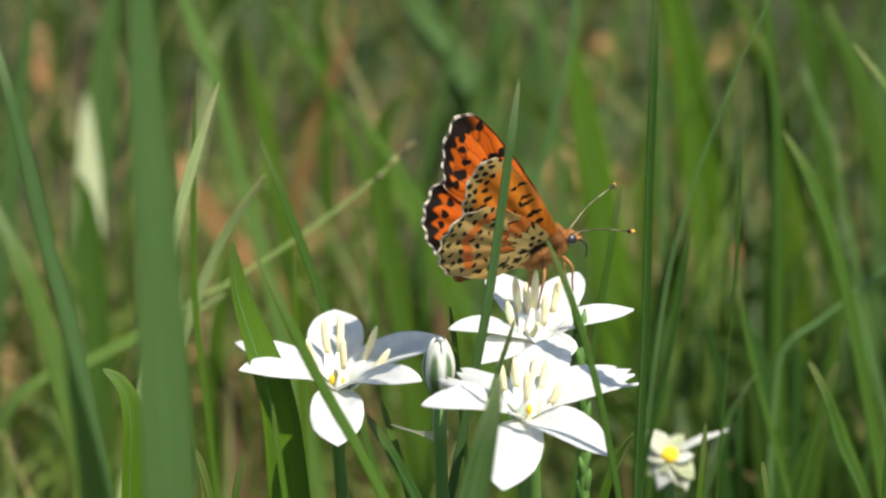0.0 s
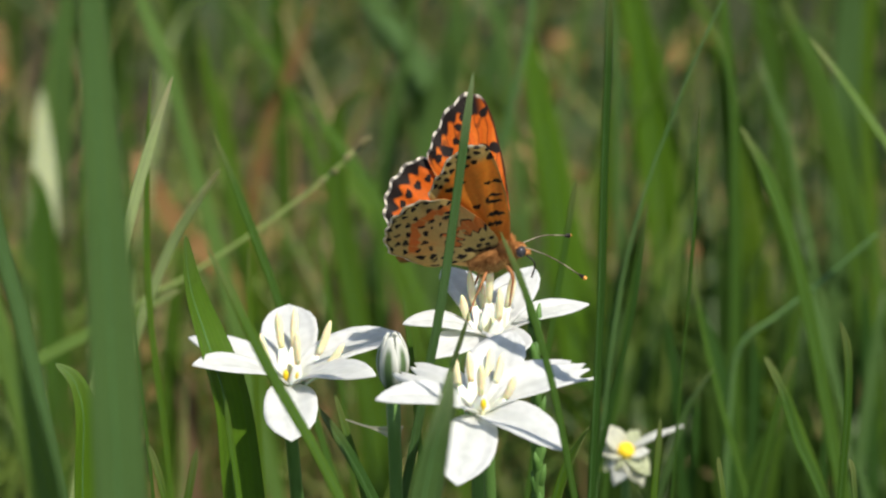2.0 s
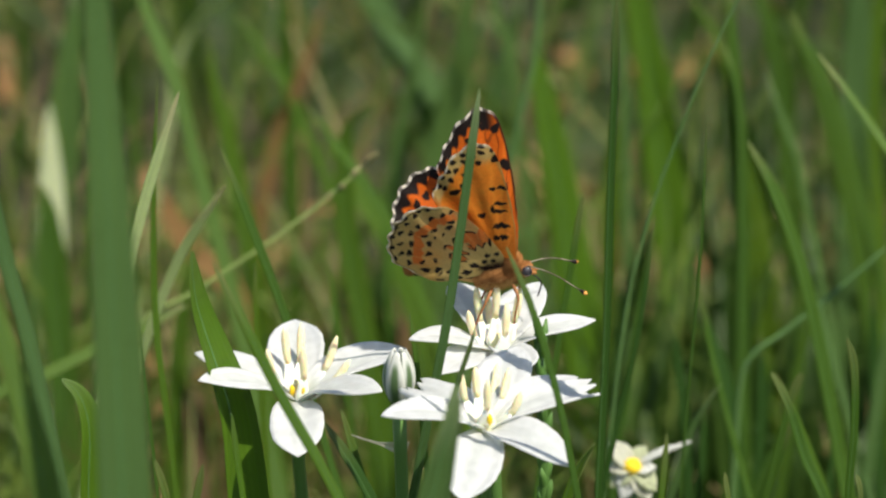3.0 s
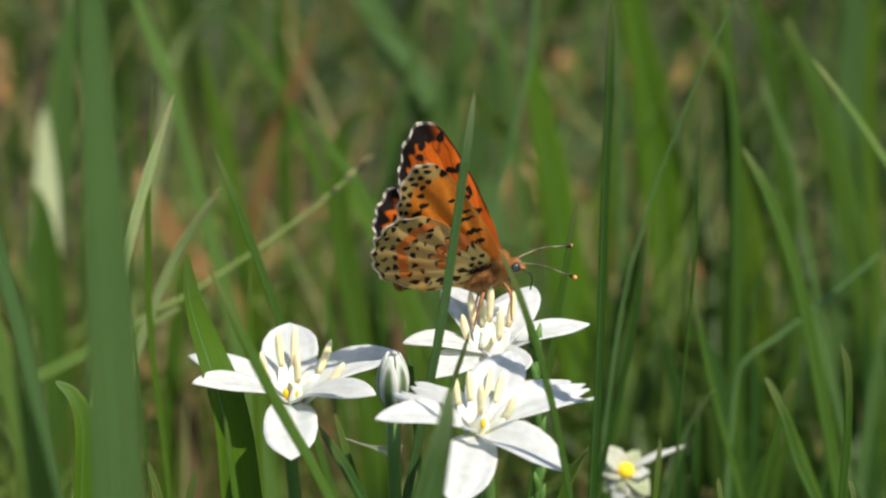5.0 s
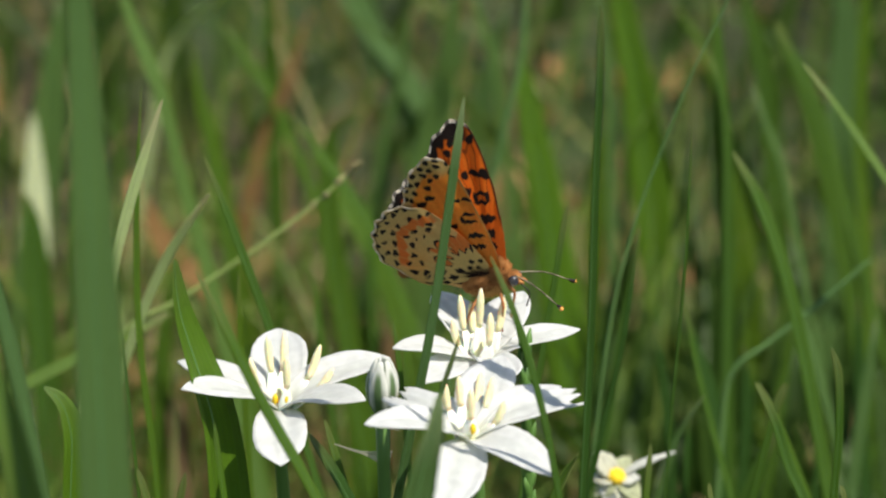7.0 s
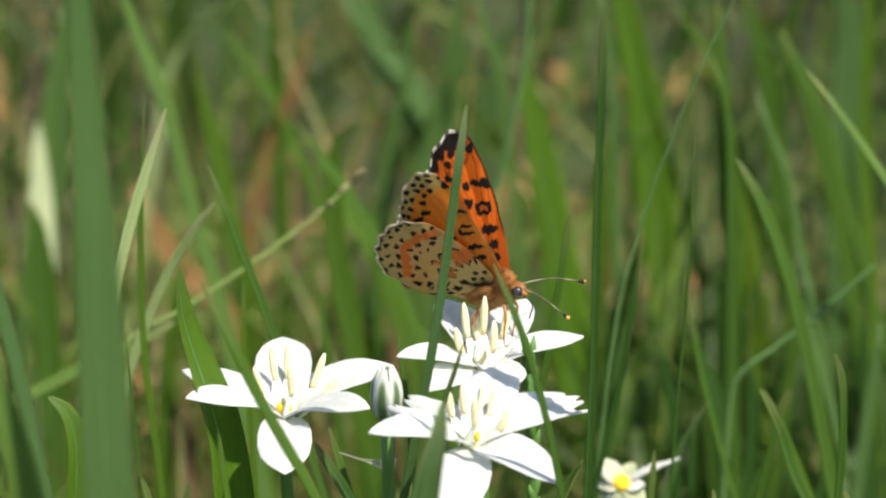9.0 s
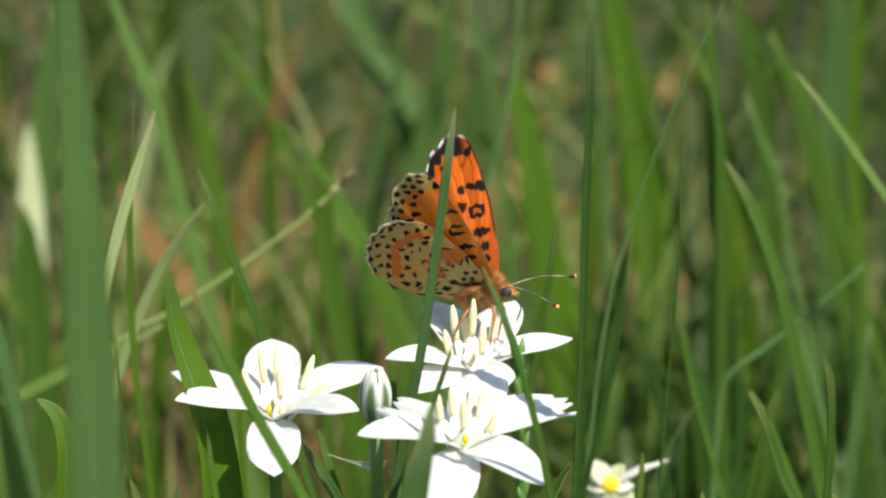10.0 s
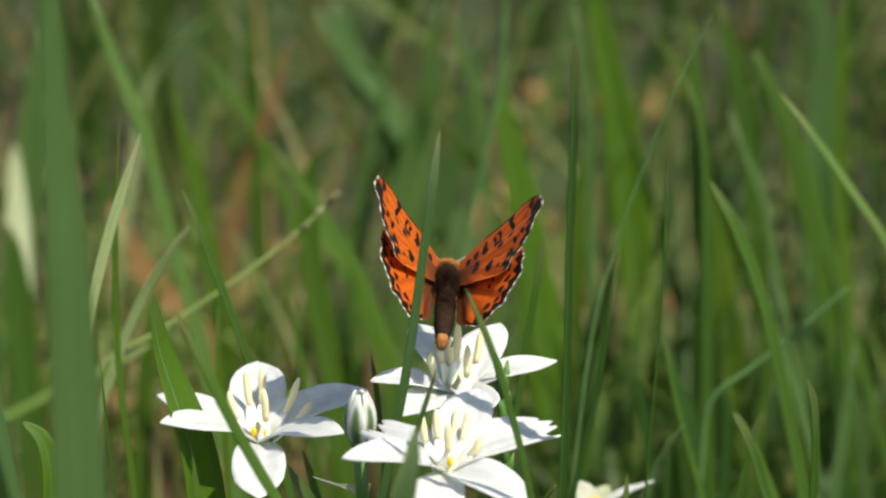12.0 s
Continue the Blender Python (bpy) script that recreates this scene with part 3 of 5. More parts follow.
grass_shoot([(0.0569, 0.2839, 0.0000), (0.0516, 0.2839, 0.0517), (0.0499, 0.2839, 0.0650), (0.0474, 0.2839, 0.0741)], 4.14, OLIVE, -46, 9, tint=0.9)
grass_shoot([(-0.0285, 0.2893, 0.0000), (-0.0347, 0.2893, 0.0520), (-0.0371, 0.2893, 0.0673), (-0.0398, 0.2893, 0.0795), (-0.0414, 0.2893, 0.0875)], 3.77, OLIVE, -46, 14, tint=0.9)
grass_shoot([(0.0533, -0.0117, 0.0000), (0.0348, -0.0117, 0.1398), (0.0345, -0.0117, 0.1418), (0.0343, -0.0117, 0.1433)], 0.94, FRESH, -39, 1)
grass_shoot([(0.0639, -0.0118, 0.0000), (0.0518, -0.0118, 0.1399), (0.0516, -0.0118, 0.1417), (0.0511, -0.0118, 0.1431)], 1.01, FRESH, -39, 1)
grass_shoot([(0.0224, 0.1838, 0.0000), (0.0247, 0.1838, 0.0658), (0.0253, 0.1838, 0.0810), (0.0269, 0.1838, 0.0932)], 2.61, DEEP, -46, 11, tint=0.2)
grass_shoot([(-0.0112, 0.2297, 0.0000), (-0.0140, 0.2297, 0.0517), (-0.0150, 0.2297, 0.0655), (-0.0141, 0.2297, 0.0733)], 3.26, OLIVE, -25, 9, tint=0.6)
grass_shoot([(-0.0612, 0.2346, 0.0000), (-0.0635, 0.2346, 0.0493), (-0.0645, 0.2346, 0.0671), (-0.0655, 0.2346, 0.0808), (-0.0667, 0.2346, 0.0856)], 5.43, FRESH, -46, 18, tint=0.5)
grass_shoot([(0.0382, 0.1162, 0.0000), (0.0340, 0.1162, 0.0840), (0.0335, 0.1162, 0.0932), (0.0320, 0.1162, 0.1057), (0.0307, 0.1162, 0.1128)], 1.64, DEEP, -25, 12, tint=0.1)
grass_shoot([(0.0433, 0.1427, 0.0000), (0.0451, 0.1427, 0.0724), (0.0456, 0.1427, 0.0891), (0.0450, 0.1427, 0.0983)], 2.02, DEEP, -25, 10, tint=0.1)
grass_shoot([(0.0531, 0.1046, 0.0000), (0.0541, 0.1046, 0.0893), (0.0542, 0.1046, 0.1001), (0.0531, 0.1046, 0.1107)], 1.46, DEEP, -25, 9, tint=0.1)
grass_shoot([(0.0686, 0.1638, 0.0000), (0.0650, 0.1638, 0.0632), (0.0636, 0.1638, 0.0822), (0.0628, 0.1638, 0.0970)], 2.22, DEEP, -25, 14, tint=0.1)
grass_shoot([(0.0294, 0.0843, 0.0000), (0.0343, 0.0843, 0.0974), (0.0348, 0.0843, 0.1052), (0.0351, 0.0843, 0.1139)], 1.27, DEEP, -25, 7)
grass_shoot([(-0.0997, 0.1150, 0.0000), (-0.0697, 0.1150, 0.0977), (-0.0594, 0.1150, 0.1034), (-0.0524, 0.1150, 0.1072), (-0.0455, 0.1150, 0.1109), (-0.0391, 0.1150, 0.1142)], 1.98, LIGHT, 35, 5, tint=0.6)
grass_shoot([(-0.0467, 0.2220, 0.0000), (-0.0447, 0.2220, 0.0528), (-0.0442, 0.2220, 0.0646), (-0.0429, 0.2220, 0.0743), (-0.0418, 0.2220, 0.0811)], 3.59, OLIVE, -46, 17, tint=0.7)
grass_shoot([(-0.0293, 0.2810, 0.0000), (-0.0374, 0.2810, 0.0482), (-0.0449, 0.2810, 0.0563), (-0.0481, 0.2810, 0.0629), (-0.0490, 0.2810, 0.0670)], 4.14, DRY, -42, 7, tint=0.9, label='dead orange-brown broad grass shoot')
grass_shoot([(0.0471, 0.3018, 0.0000), (0.0462, 0.3018, 0.0256), (0.0459, 0.3018, 0.0340), (0.0456, 0.3018, 0.0382)], 3.85, DRY, -42, 4, label='dead brown grass shoot')
grass_shoot([(0.0125, 0.3812, 0.0000), (0.0118, 0.3812, 0.0317), (0.0115, 0.3812, 0.0426), (0.0110, 0.3812, 0.0480)], 4.66, DRY, -42, 5, label='dead brown grass shoot')
grass_shoot([(-0.0099, 0.2739, 0.0000), (-0.0089, 0.2739, 0.0309), (-0.0083, 0.2739, 0.0432), (-0.0078, 0.2739, 0.0493)], 3.39, DRY, -42, 6, label='dead brown grass shoot')
grass_shoot([(-0.0391, 0.2225, 0.0000), (-0.0416, 0.2225, 0.0447), (-0.0420, 0.2225, 0.0506), (-0.0425, 0.2225, 0.0556)], 3.62, DRY, -42, 3, label='dead brown grass shoot')
grass_shoot([(-0.0403, 0.3000, 0.0000), (-0.0343, 0.3000, 0.0471), (-0.0329, 0.3000, 0.0575), (-0.0296, 0.3000, 0.0708), (-0.0255, 0.3000, 0.0821), (-0.0220, 0.3000, 0.0933)], 2.50, DRY, -30, 40, tint=0.9, label='dead reddish-brown grass shoot')
grass_shoot([(0.0465, 0.1700, 0.0000), (0.0431, 0.1700, 0.0981), (0.0425, 0.1700, 0.1166), (0.0414, 0.1700, 0.1340), (0.0405, 0.1700, 0.1449)], 2.24, FRESH, -30, 14, tint=0.6)
grass_shoot([(0.0227, 0.2000, 0.0000), (-0.0073, 0.2000, 0.0849), (-0.0107, 0.2000, 0.0932), (-0.0153, 0.2000, 0.1010), (-0.0196, 0.2000, 0.1072), (-0.0235, 0.2000, 0.1128)], 2.13, FRESH, -40, 16, tint=0.9)
grass_shoot([(0.0020, 0.3000, 0.0000), (-0.0259, 0.3000, 0.0708), (-0.0288, 0.3000, 0.0780), (-0.0326, 0.3000, 0.0841), (-0.0373, 0.3000, 0.0912)], 2.49, FRESH, -40, 20, tint=0.9)
grass_shoot([(0.0818, 0.0600, 0.0000), (0.0518, 0.0600, 0.1063), (0.0489, 0.0600, 0.1146), (0.0458, 0.0600, 0.1223), (0.0447, 0.0600, 0.1246), (0.0435, 0.0600, 0.1270)], 1.18, FRESH, -30, 4, tint=0.95, label='forked light green young grass shoot')
grass_shoot([(0.0817, 0.0620, 0.0000), (0.0517, 0.0620, 0.1054), (0.0489, 0.0620, 0.1138), (0.0461, 0.0620, 0.1213), (0.0468, 0.0620, 0.1234), (0.0478, 0.0620, 0.1261)], 1.03, FRESH, -30, 4, tint=0.95, label='forked light green young grass shoot')
grass_shoot([(-0.0881, 0.2500, 0.0000), (-0.0801, 0.2500, 0.0663), (-0.0784, 0.2500, 0.0802), (-0.0762, 0.2500, 0.0979), (-0.0741, 0.2500, 0.1135)], 4.14, BLUE, -42, 31, tint=0.4)
grass_shoot([(-0.0110, 0.3300, 0.0000), (0.0053, 0.3300, 0.0593), (0.0082, 0.3300, 0.0698), (0.0111, 0.3300, 0.0833)], 6.59, BLUE, -42, 31, tint=0.5)
grass_shoot([(-0.0168, 0.3000, 0.0000), (-0.0106, 0.3000, 0.0575), (-0.0092, 0.3000, 0.0709), (-0.0068, 0.3000, 0.0821), (-0.0049, 0.3000, 0.0943)], 3.88, BLUE, -42, 31, tint=0.6)
grass_shoot([(-0.0241, 0.2500, 0.0000), (-0.0353, 0.2500, 0.0726), (-0.0373, 0.2500, 0.0855), (-0.0387, 0.2500, 0.0962), (-0.0401, 0.2500, 0.1060)], 1.84, FRESH, -35, 16, tint=0.9)
grass_shoot([(0.0262, 0.3500, 0.0000), (-0.0026, 0.3500, 0.0550), (-0.0071, 0.3500, 0.0635), (-0.0130, 0.3500, 0.0708), (-0.0189, 0.3500, 0.0803)], 4.56, BLUE, -30, 24, tint=0.5)
grass_shoot([(-0.0275, 0.3400, 0.0000), (-0.0294, 0.3400, 0.0620), (-0.0298, 0.3400, 0.0746), (-0.0300, 0.3400, 0.0870)], 3.54, OLIVE, -25, 20, tint=0.3)
grass_shoot([(0.0186, 0.2900, 0.0000), (0.0102, 0.2900, 0.0760), (0.0091, 0.2900, 0.0866), (0.0066, 0.2900, 0.0941), (0.0040, 0.2900, 0.1021)], 2.08, BLUE, -30, 14, tint=0.7)
grass_shoot([(-0.0041, 0.3100, 0.0000), (-0.0002, 0.3100, 0.0579), (0.0006, 0.3100, 0.0693), (0.0022, 0.3100, 0.0785), (0.0044, 0.3100, 0.0877)], 3.89, BLUE, -42, 20, tint=0.6)
grass_shoot([(0.0718, 0.2800, 0.0000), (0.0466, 0.2800, 0.0828), (0.0439, 0.2800, 0.0918), (0.0407, 0.2800, 0.0978), (0.0376, 0.2800, 0.1028)], 1.87, OLIVE, -30, 14, tint=0.7)
grass_shoot([(0.0651, 0.2900, 0.0000), (0.0657, 0.2900, 0.0729), (0.0658, 0.2900, 0.0871), (0.0663, 0.2900, 0.0991), (0.0667, 0.2900, 0.1110)], 5.10, BLUE, -42, 30, tint=0.4)
grass_shoot([(0.0891, 0.2000, 0.0000), (0.0591, 0.2000, 0.1106), (0.0564, 0.2000, 0.1181), (0.0538, 0.2000, 0.1232), (0.0516, 0.2000, 0.1283)], 2.10, OLIVE, -35, 14, tint=0.3)
grass_shoot([(0.0739, 0.2000, 0.0000), (0.0543, 0.2000, 0.0965), (0.0526, 0.2000, 0.1050), (0.0498, 0.2000, 0.1120), (0.0478, 0.2000, 0.1181)], 1.32, BLUE, -35, 10, tint=0.6)
grass_shoot([(0.0564, 0.2600, 0.0000), (0.0480, 0.2600, 0.0696), (0.0472, 0.2600, 0.0766), (0.0467, 0.2600, 0.0821)], 2.78, OLIVE, -25, 12, tint=1.0)
grass_shoot([(-0.0053, 0.0350, 0.0000), (0.0222, 0.0350, 0.1330), (0.0242, 0.0350, 0.1429), (0.0252, 0.0350, 0.1507), (0.0261, 0.0350, 0.1588)], 0.91, DEEP, -40, 8, tint=0.2)
grass_shoot([(0.0685, 0.0800, 0.0000), (0.0402, 0.0800, 0.1039), (0.0371, 0.0800, 0.1155), (0.0354, 0.0800, 0.1228), (0.0339, 0.0800, 0.1314)], 1.04, FRESH, -40, 9, tint=0.6)
grass_shoot([(0.0811, 0.1500, 0.0000), (0.0575, 0.1500, 0.0867), (0.0538, 0.1500, 0.1000), (0.0519, 0.1500, 0.1054), (0.0501, 0.1500, 0.1109)], 1.36, BLUE, -40, 10, tint=0.5)
grass_shoot([(0.0012, 0.0700, 0.0000), (0.0312, 0.0700, 0.1082), (0.0330, 0.0700, 0.1147), (0.0348, 0.0700, 0.1181), (0.0368, 0.0700, 0.1211)], 1.26, BLUE, -30, 8, tint=0.5)
grass_shoot([(0.0145, 0.1000, 0.0000), (0.0445, 0.1000, 0.0951), (0.0473, 0.1000, 0.1017), (0.0485, 0.1000, 0.1053)], 1.63, FRESH, -40, 8, tint=0.6)
grass_shoot([(0.0538, 0.1500, 0.0000), (0.0621, 0.1500, 0.0742), (0.0638, 0.1500, 0.0890), (0.0650, 0.1500, 0.1000)], 2.39, BLUE, -40, 14, tint=0.5)
grass_shoot([(0.0424, 0.1700, 0.0000), (0.0513, 0.1700, 0.0730), (0.0524, 0.1700, 0.0824), (0.0540, 0.1700, 0.0917)], 1.91, OLIVE, -30, 12, tint=0.5)
grass_shoot([(-0.0052, 0.1400, 0.0000), (-0.0168, 0.1400, 0.0932), (-0.0182, 0.1400, 0.1041), (-0.0194, 0.1400, 0.1122)], 1.18, FRESH, -30, 8, tint=0.7)
grass_shoot([(-0.0086, 0.2200, 0.0000), (-0.0108, 0.2200, 0.0730), (-0.0111, 0.2200, 0.0837), (-0.0118, 0.2200, 0.0933)], 1.62, FRESH, -30, 10, tint=0.6)
grass_shoot([(0.0295, 0.2400, 0.0000), (0.0270, 0.2400, 0.0923), (0.0268, 0.2400, 0.1020), (0.0258, 0.2400, 0.1116), (0.0243, 0.2400, 0.1212)], 2.00, BLUE, -30, 14, tint=0.6)


def sward(name, count, seed, xs, ys, heights, widths, label, lean=0.5, strawy=0.12, tints=(0.0, 0.8)):
    """A stand of uncounted blades, rooted in the soil."""
    rng = random.Random(seed)
    V, Fc, A = [], [], []
    off = 0
    n = 8
    for _ in range(count):
        y = rng.uniform(*ys)
        x = rng.uniform(*xs) * (1 + max(0, y) * 0.6)
        h = rng.uniform(*heights) * (0.6 + 0.4 * rng.random())
        az, ln = rng.uniform(0, 2 * math.pi), abs(rng.gauss(0, lean))
        bend = np.array([math.cos(az), math.sin(az), 0]) * h * ln
        u = np.linspace(0, 1, n)[:, None]
        c = np.array([x, y, -0.004]) + bend * u ** 1.7 + np.array([0, 0, h]) * (u - 0.35 * min(ln, 1.2) * u ** 2.4)
        straw = rng.random() < strawy
        w = rng.uniform(*widths) / 1000 * (0.6 if straw else 1.0)
        fa = rng.uniform(-0.9, 0.9)
        sd = np.array([math.cos(fa), math.sin(fa), 0])
        wd = (w * np.minimum(1, (1 - u) / 0.6 + 0.01) ** 0.7) / 2
        kv = np.array([-math.sin(fa), math.cos(fa), 0]) * 0.3
        P = np.stack([c - sd * wd, c + kv * wd, c + sd * wd], 1)
        V.append(P.reshape(-1, 3))
        Fc.append(grid_faces(n, 3, off))
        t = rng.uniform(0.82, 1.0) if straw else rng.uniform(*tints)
        al = np.zeros((n, 3, 3))
        al[:, :, 0], al[:, :, 1], al[:, :, 2] = [0, 0.5, 1], u, t
        A.append(al.reshape(-1, 3))
        off += n * 3
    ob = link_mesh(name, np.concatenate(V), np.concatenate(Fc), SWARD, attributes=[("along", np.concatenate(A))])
    return tagged(ob, label, "grass", kind="stuff")


sward("far_grass", 420, 31, (-0.16, 0.16), (0.24, 0.75), (0.04, 0.15), (0.8, 2.6), "dense green meadow grass with straw between", 0.9, 0.10, (0.0, 0.75))
# low tints only: the shade further back is painted into the blades
sward("back_grass", 320, 63, (-0.13, 0.13), (0.42, 0.85), (0.05, 0.16), (1.0, 3.0), "green grass further back, shade put into its dark tints", 0.7, 0.06, (0.0, 0.35))
# high tints paint sunlight into the left-hand grass
sward("sunny_grass", 300, 91, (-0.10, -0.025), (0.05, 0.24), (0.045, 0.095), (0.8, 2.0), "bent grass with some straw, sunlight put into its bright tints", 1.6, 0.35, (0.6, 0.8))
# high tints and straw: the sunlit look is in the colour
sward("low_grass", 800, 77, (-0.09, 0.03), (0.20, 0.40), (0.02, 0.055), (0.9, 2.0), "low yellow-green grass with dry straw, sunlight put into its tints", 1.6, 0.5, (0.55, 0.8))
# yellow-green raised in brightness to paint the highlights on thin blades
sward("arching_grass", 420, 57, (-0.10, 0.09), (0.12, 0.36), (0.05, 0.13), (0.5, 1.2), "fine yellow-green grass arching across the meadow, highlights put into its tints", 0.95, 0.08, (0.55, 0.82))
# darkest tints: the thicket's shade is painted into its colour
sward("thicket_grass", 700, 41, (0.02, 0.12), (0.10, 0.32), (0.05, 0.105), (1.5, 3.5), "green grass standing close together, shade put into its dark tints", 0.4, 0.05, (0.0, 0.25))
sward("dry_grass", 420, 17, (-0.12, 0.12), (0.2, 0.65), (0.02, 0.06), (0.9, 2.4), "short dead straw lying between the grass", 1.5, 0.95)
sward("short_grass", 1500, 12, (-0.25, 0.25), (-0.75, 0.17), (0.02, 0.075), (1.2, 3.0), "short green grass round the flower stems")
sward("near_meadow", 3500, 14, (-1.6, 1.6), (-2.6, -0.4), (0.03, 0.11), (2, 5), "green meadow grass round the flowers")
sward("side_meadow", 1300, 15, (0.28, 1.6), (-0.4, 0.75), (0.04, 0.13), (2, 5), "green meadow grass beside the flowers")
sward("side_meadow", 1300, 16, (-1.6, -0.28), (-0.4, 0.75), (0.04, 0.13), (2, 5), "green meadow grass beside the flowers")
sward("meadow_grass", 5000, 13, (-1.2, 1.2), (0.75, 3.2), (0.06, 0.26), (2, 6), "green meadow grass reaching into the distance")


# ---- flowers ----
def tepal(parent, axis, tip, width, seed, notch=0.0, blunt=False, white=(0.87, 0.88, 0.89)):
    tip = np.array(tip) / 1000
    L = np.linalg.norm(tip)
    d = tip / L
    nu, nv = 34, 13
    u = np.linspace(0, 1, nu)
    rise = axis * L * 0.20 + d * L * 0.36
    start = axis * L * 0.02 + d * L * 0.03
    c = ((1 - u) ** 2)[:, None] * start + (2 * u * (1 - u))[:, None] * rise + (u ** 2)[:, None] * tip
    # narrow at the claw, broad past the middle, with a small point
    torn = 0.1 < notch < 0.3
    w = width / 1000 * np.interp(u, (0, 0.1, 0.25, 0.4, 0.55, 0.7, 0.82, 0.9, 0.95, 0.98, 1), (0.30, 0.42, 0.68, 0.90, 1.0, 1.0, 0.97, 0.93, 0.88, 0.82, 0.76) if torn else
                                 (0.30, 0.42, 0.66, 0.87, 0.98, 1.0, 0.90, 0.66, 0.38, 0.17, 0.03) if blunt else (0.30, 0.45, 0.74, 0.94, 1.0, 0.93, 0.74, 0.50, 0.29, 0.14, 0.03))
    tan = np.gradient(c, axis=0)
    tan /= np.linalg.norm(tan, axis=1, keepdims=True)
    v = np.linspace(-1, 1, nv)
    P = np.zeros((nu, nv, 3))
    for k in range(nu):
        side = np.cross(axis, d)
        side -= tan[k] * side.dot(tan[k])
        side /= np.linalg.norm(side)
        nrm = np.cross(tan[k], side)
        for j in range(nv):
            ruffle = 0.035 * math.sin(u[k] * 7 + seed + v[j] * 2) * abs(v[j]) + 0.015 * math.sin(v[j] * 9 + seed)
            lift = (0.20 + 0.08 * math.sin(seed * 1.7)) * v[j] ** 2 * (1 - 0.8 * u[k]) - 0.015 * abs(math.sin(v[j] * 5)) * (1 - 0.5 * u[k])
            P[k, j] = c[k] + side * v[j] * w[k] / 2 + nrm * (lift + ruffle) * w[k]
    if notch:
        for k in range(nu):
            for j in range(nv):
                if u[k] > 0.65:
                    P[k, j] -= d * L * notch * (max(0, math.sin(v[j] * 5 + seed)) + 0.6 * max(0, math.sin(v[j] * 13 + seed))) * (u[k] - 0.65) / 0.35
    verts, faces = shell(P, 0.00022)
    V = np.broadcast_to(v[None, :], (nu, nv))
    U = np.broadcast_to(u[:, None], (nu, nv))
    white = np.array(white)
    line = 1 - 0.05 * (0.5 + 0.5 * np.sin(V * 22))[..., None] * np.array([1, 0.9, 1.1])
    top = white * line
    base = np.clip(1 - U / 0.24, 0, 1)[..., None]
    top = top * (1 - base * 0.5) + np.array([0.72, 0.76, 0.50]) * base * 0.5
    stripe = (np.clip(1 - np.abs(V) / 0.42, 0, 1) * np.clip((0.95 - U) / 0.2, 0, 1))[..., None] ** 0.6
    low = white * (1 - stripe * 0.8) + np.array([0.20, 0.34, 0.10]) * stripe * 0.8
    col = np.concatenate([top.reshape(-1, 3), low.reshape(-1, 3)])
    col = np.concatenate([col, np.ones((len(col), 1))], 1)
    return link_mesh("petal", verts, faces, PETAL, parent, attributes=[("pattern", col)])


def stamen(parent, centre_offset, top, ax):
    """A flat white filament and a long cream anther on its end."""
    top = np.array(top) / 1000
    start = np.array(centre_offset)
    mid = (start + top) / 2 + (top * np.array([1, 1, 0])) * 0.12
    path = spline([start, mid, top], 12)
    cut = 6
    # a broad flat filament that stands round the ovary like part of a cup
    out = start - ax * start.dot(ax)
    side = np.cross(ax, out / np.linalg.norm(out))
    half = 0.00115 * np.interp(np.linspace(0, 1, cut), (0, 0.4, 1), (0.85, 1.0, 0.36))
    bow = np.linspace(-1, 1, 5)
    sheet = path[:cut, None, :] + side * (half[:, None] * bow[None, :])[..., None] - out / np.linalg.norm(out) * (half[:, None] * 0.35 * bow[None, :] ** 2)[..., None]
    f = link_mesh("filament", *shell(sheet, 0.0003), FILAMENT, parent)
    ap = path[cut - 1:]
    k = len(ap)
    r = [0.00052 * (0.55 + 0.45 * math.sin(math.pi * (0.12 + 0.76 * q / (k - 1)))) for q in range(k)]
    r[-1], r[-2] = r[-1] * 0.35, r[-2] * 0.85
    link_mesh("anther", *tube(ap, r, 8, 0.8), ANTHER, f, "long cream anther")


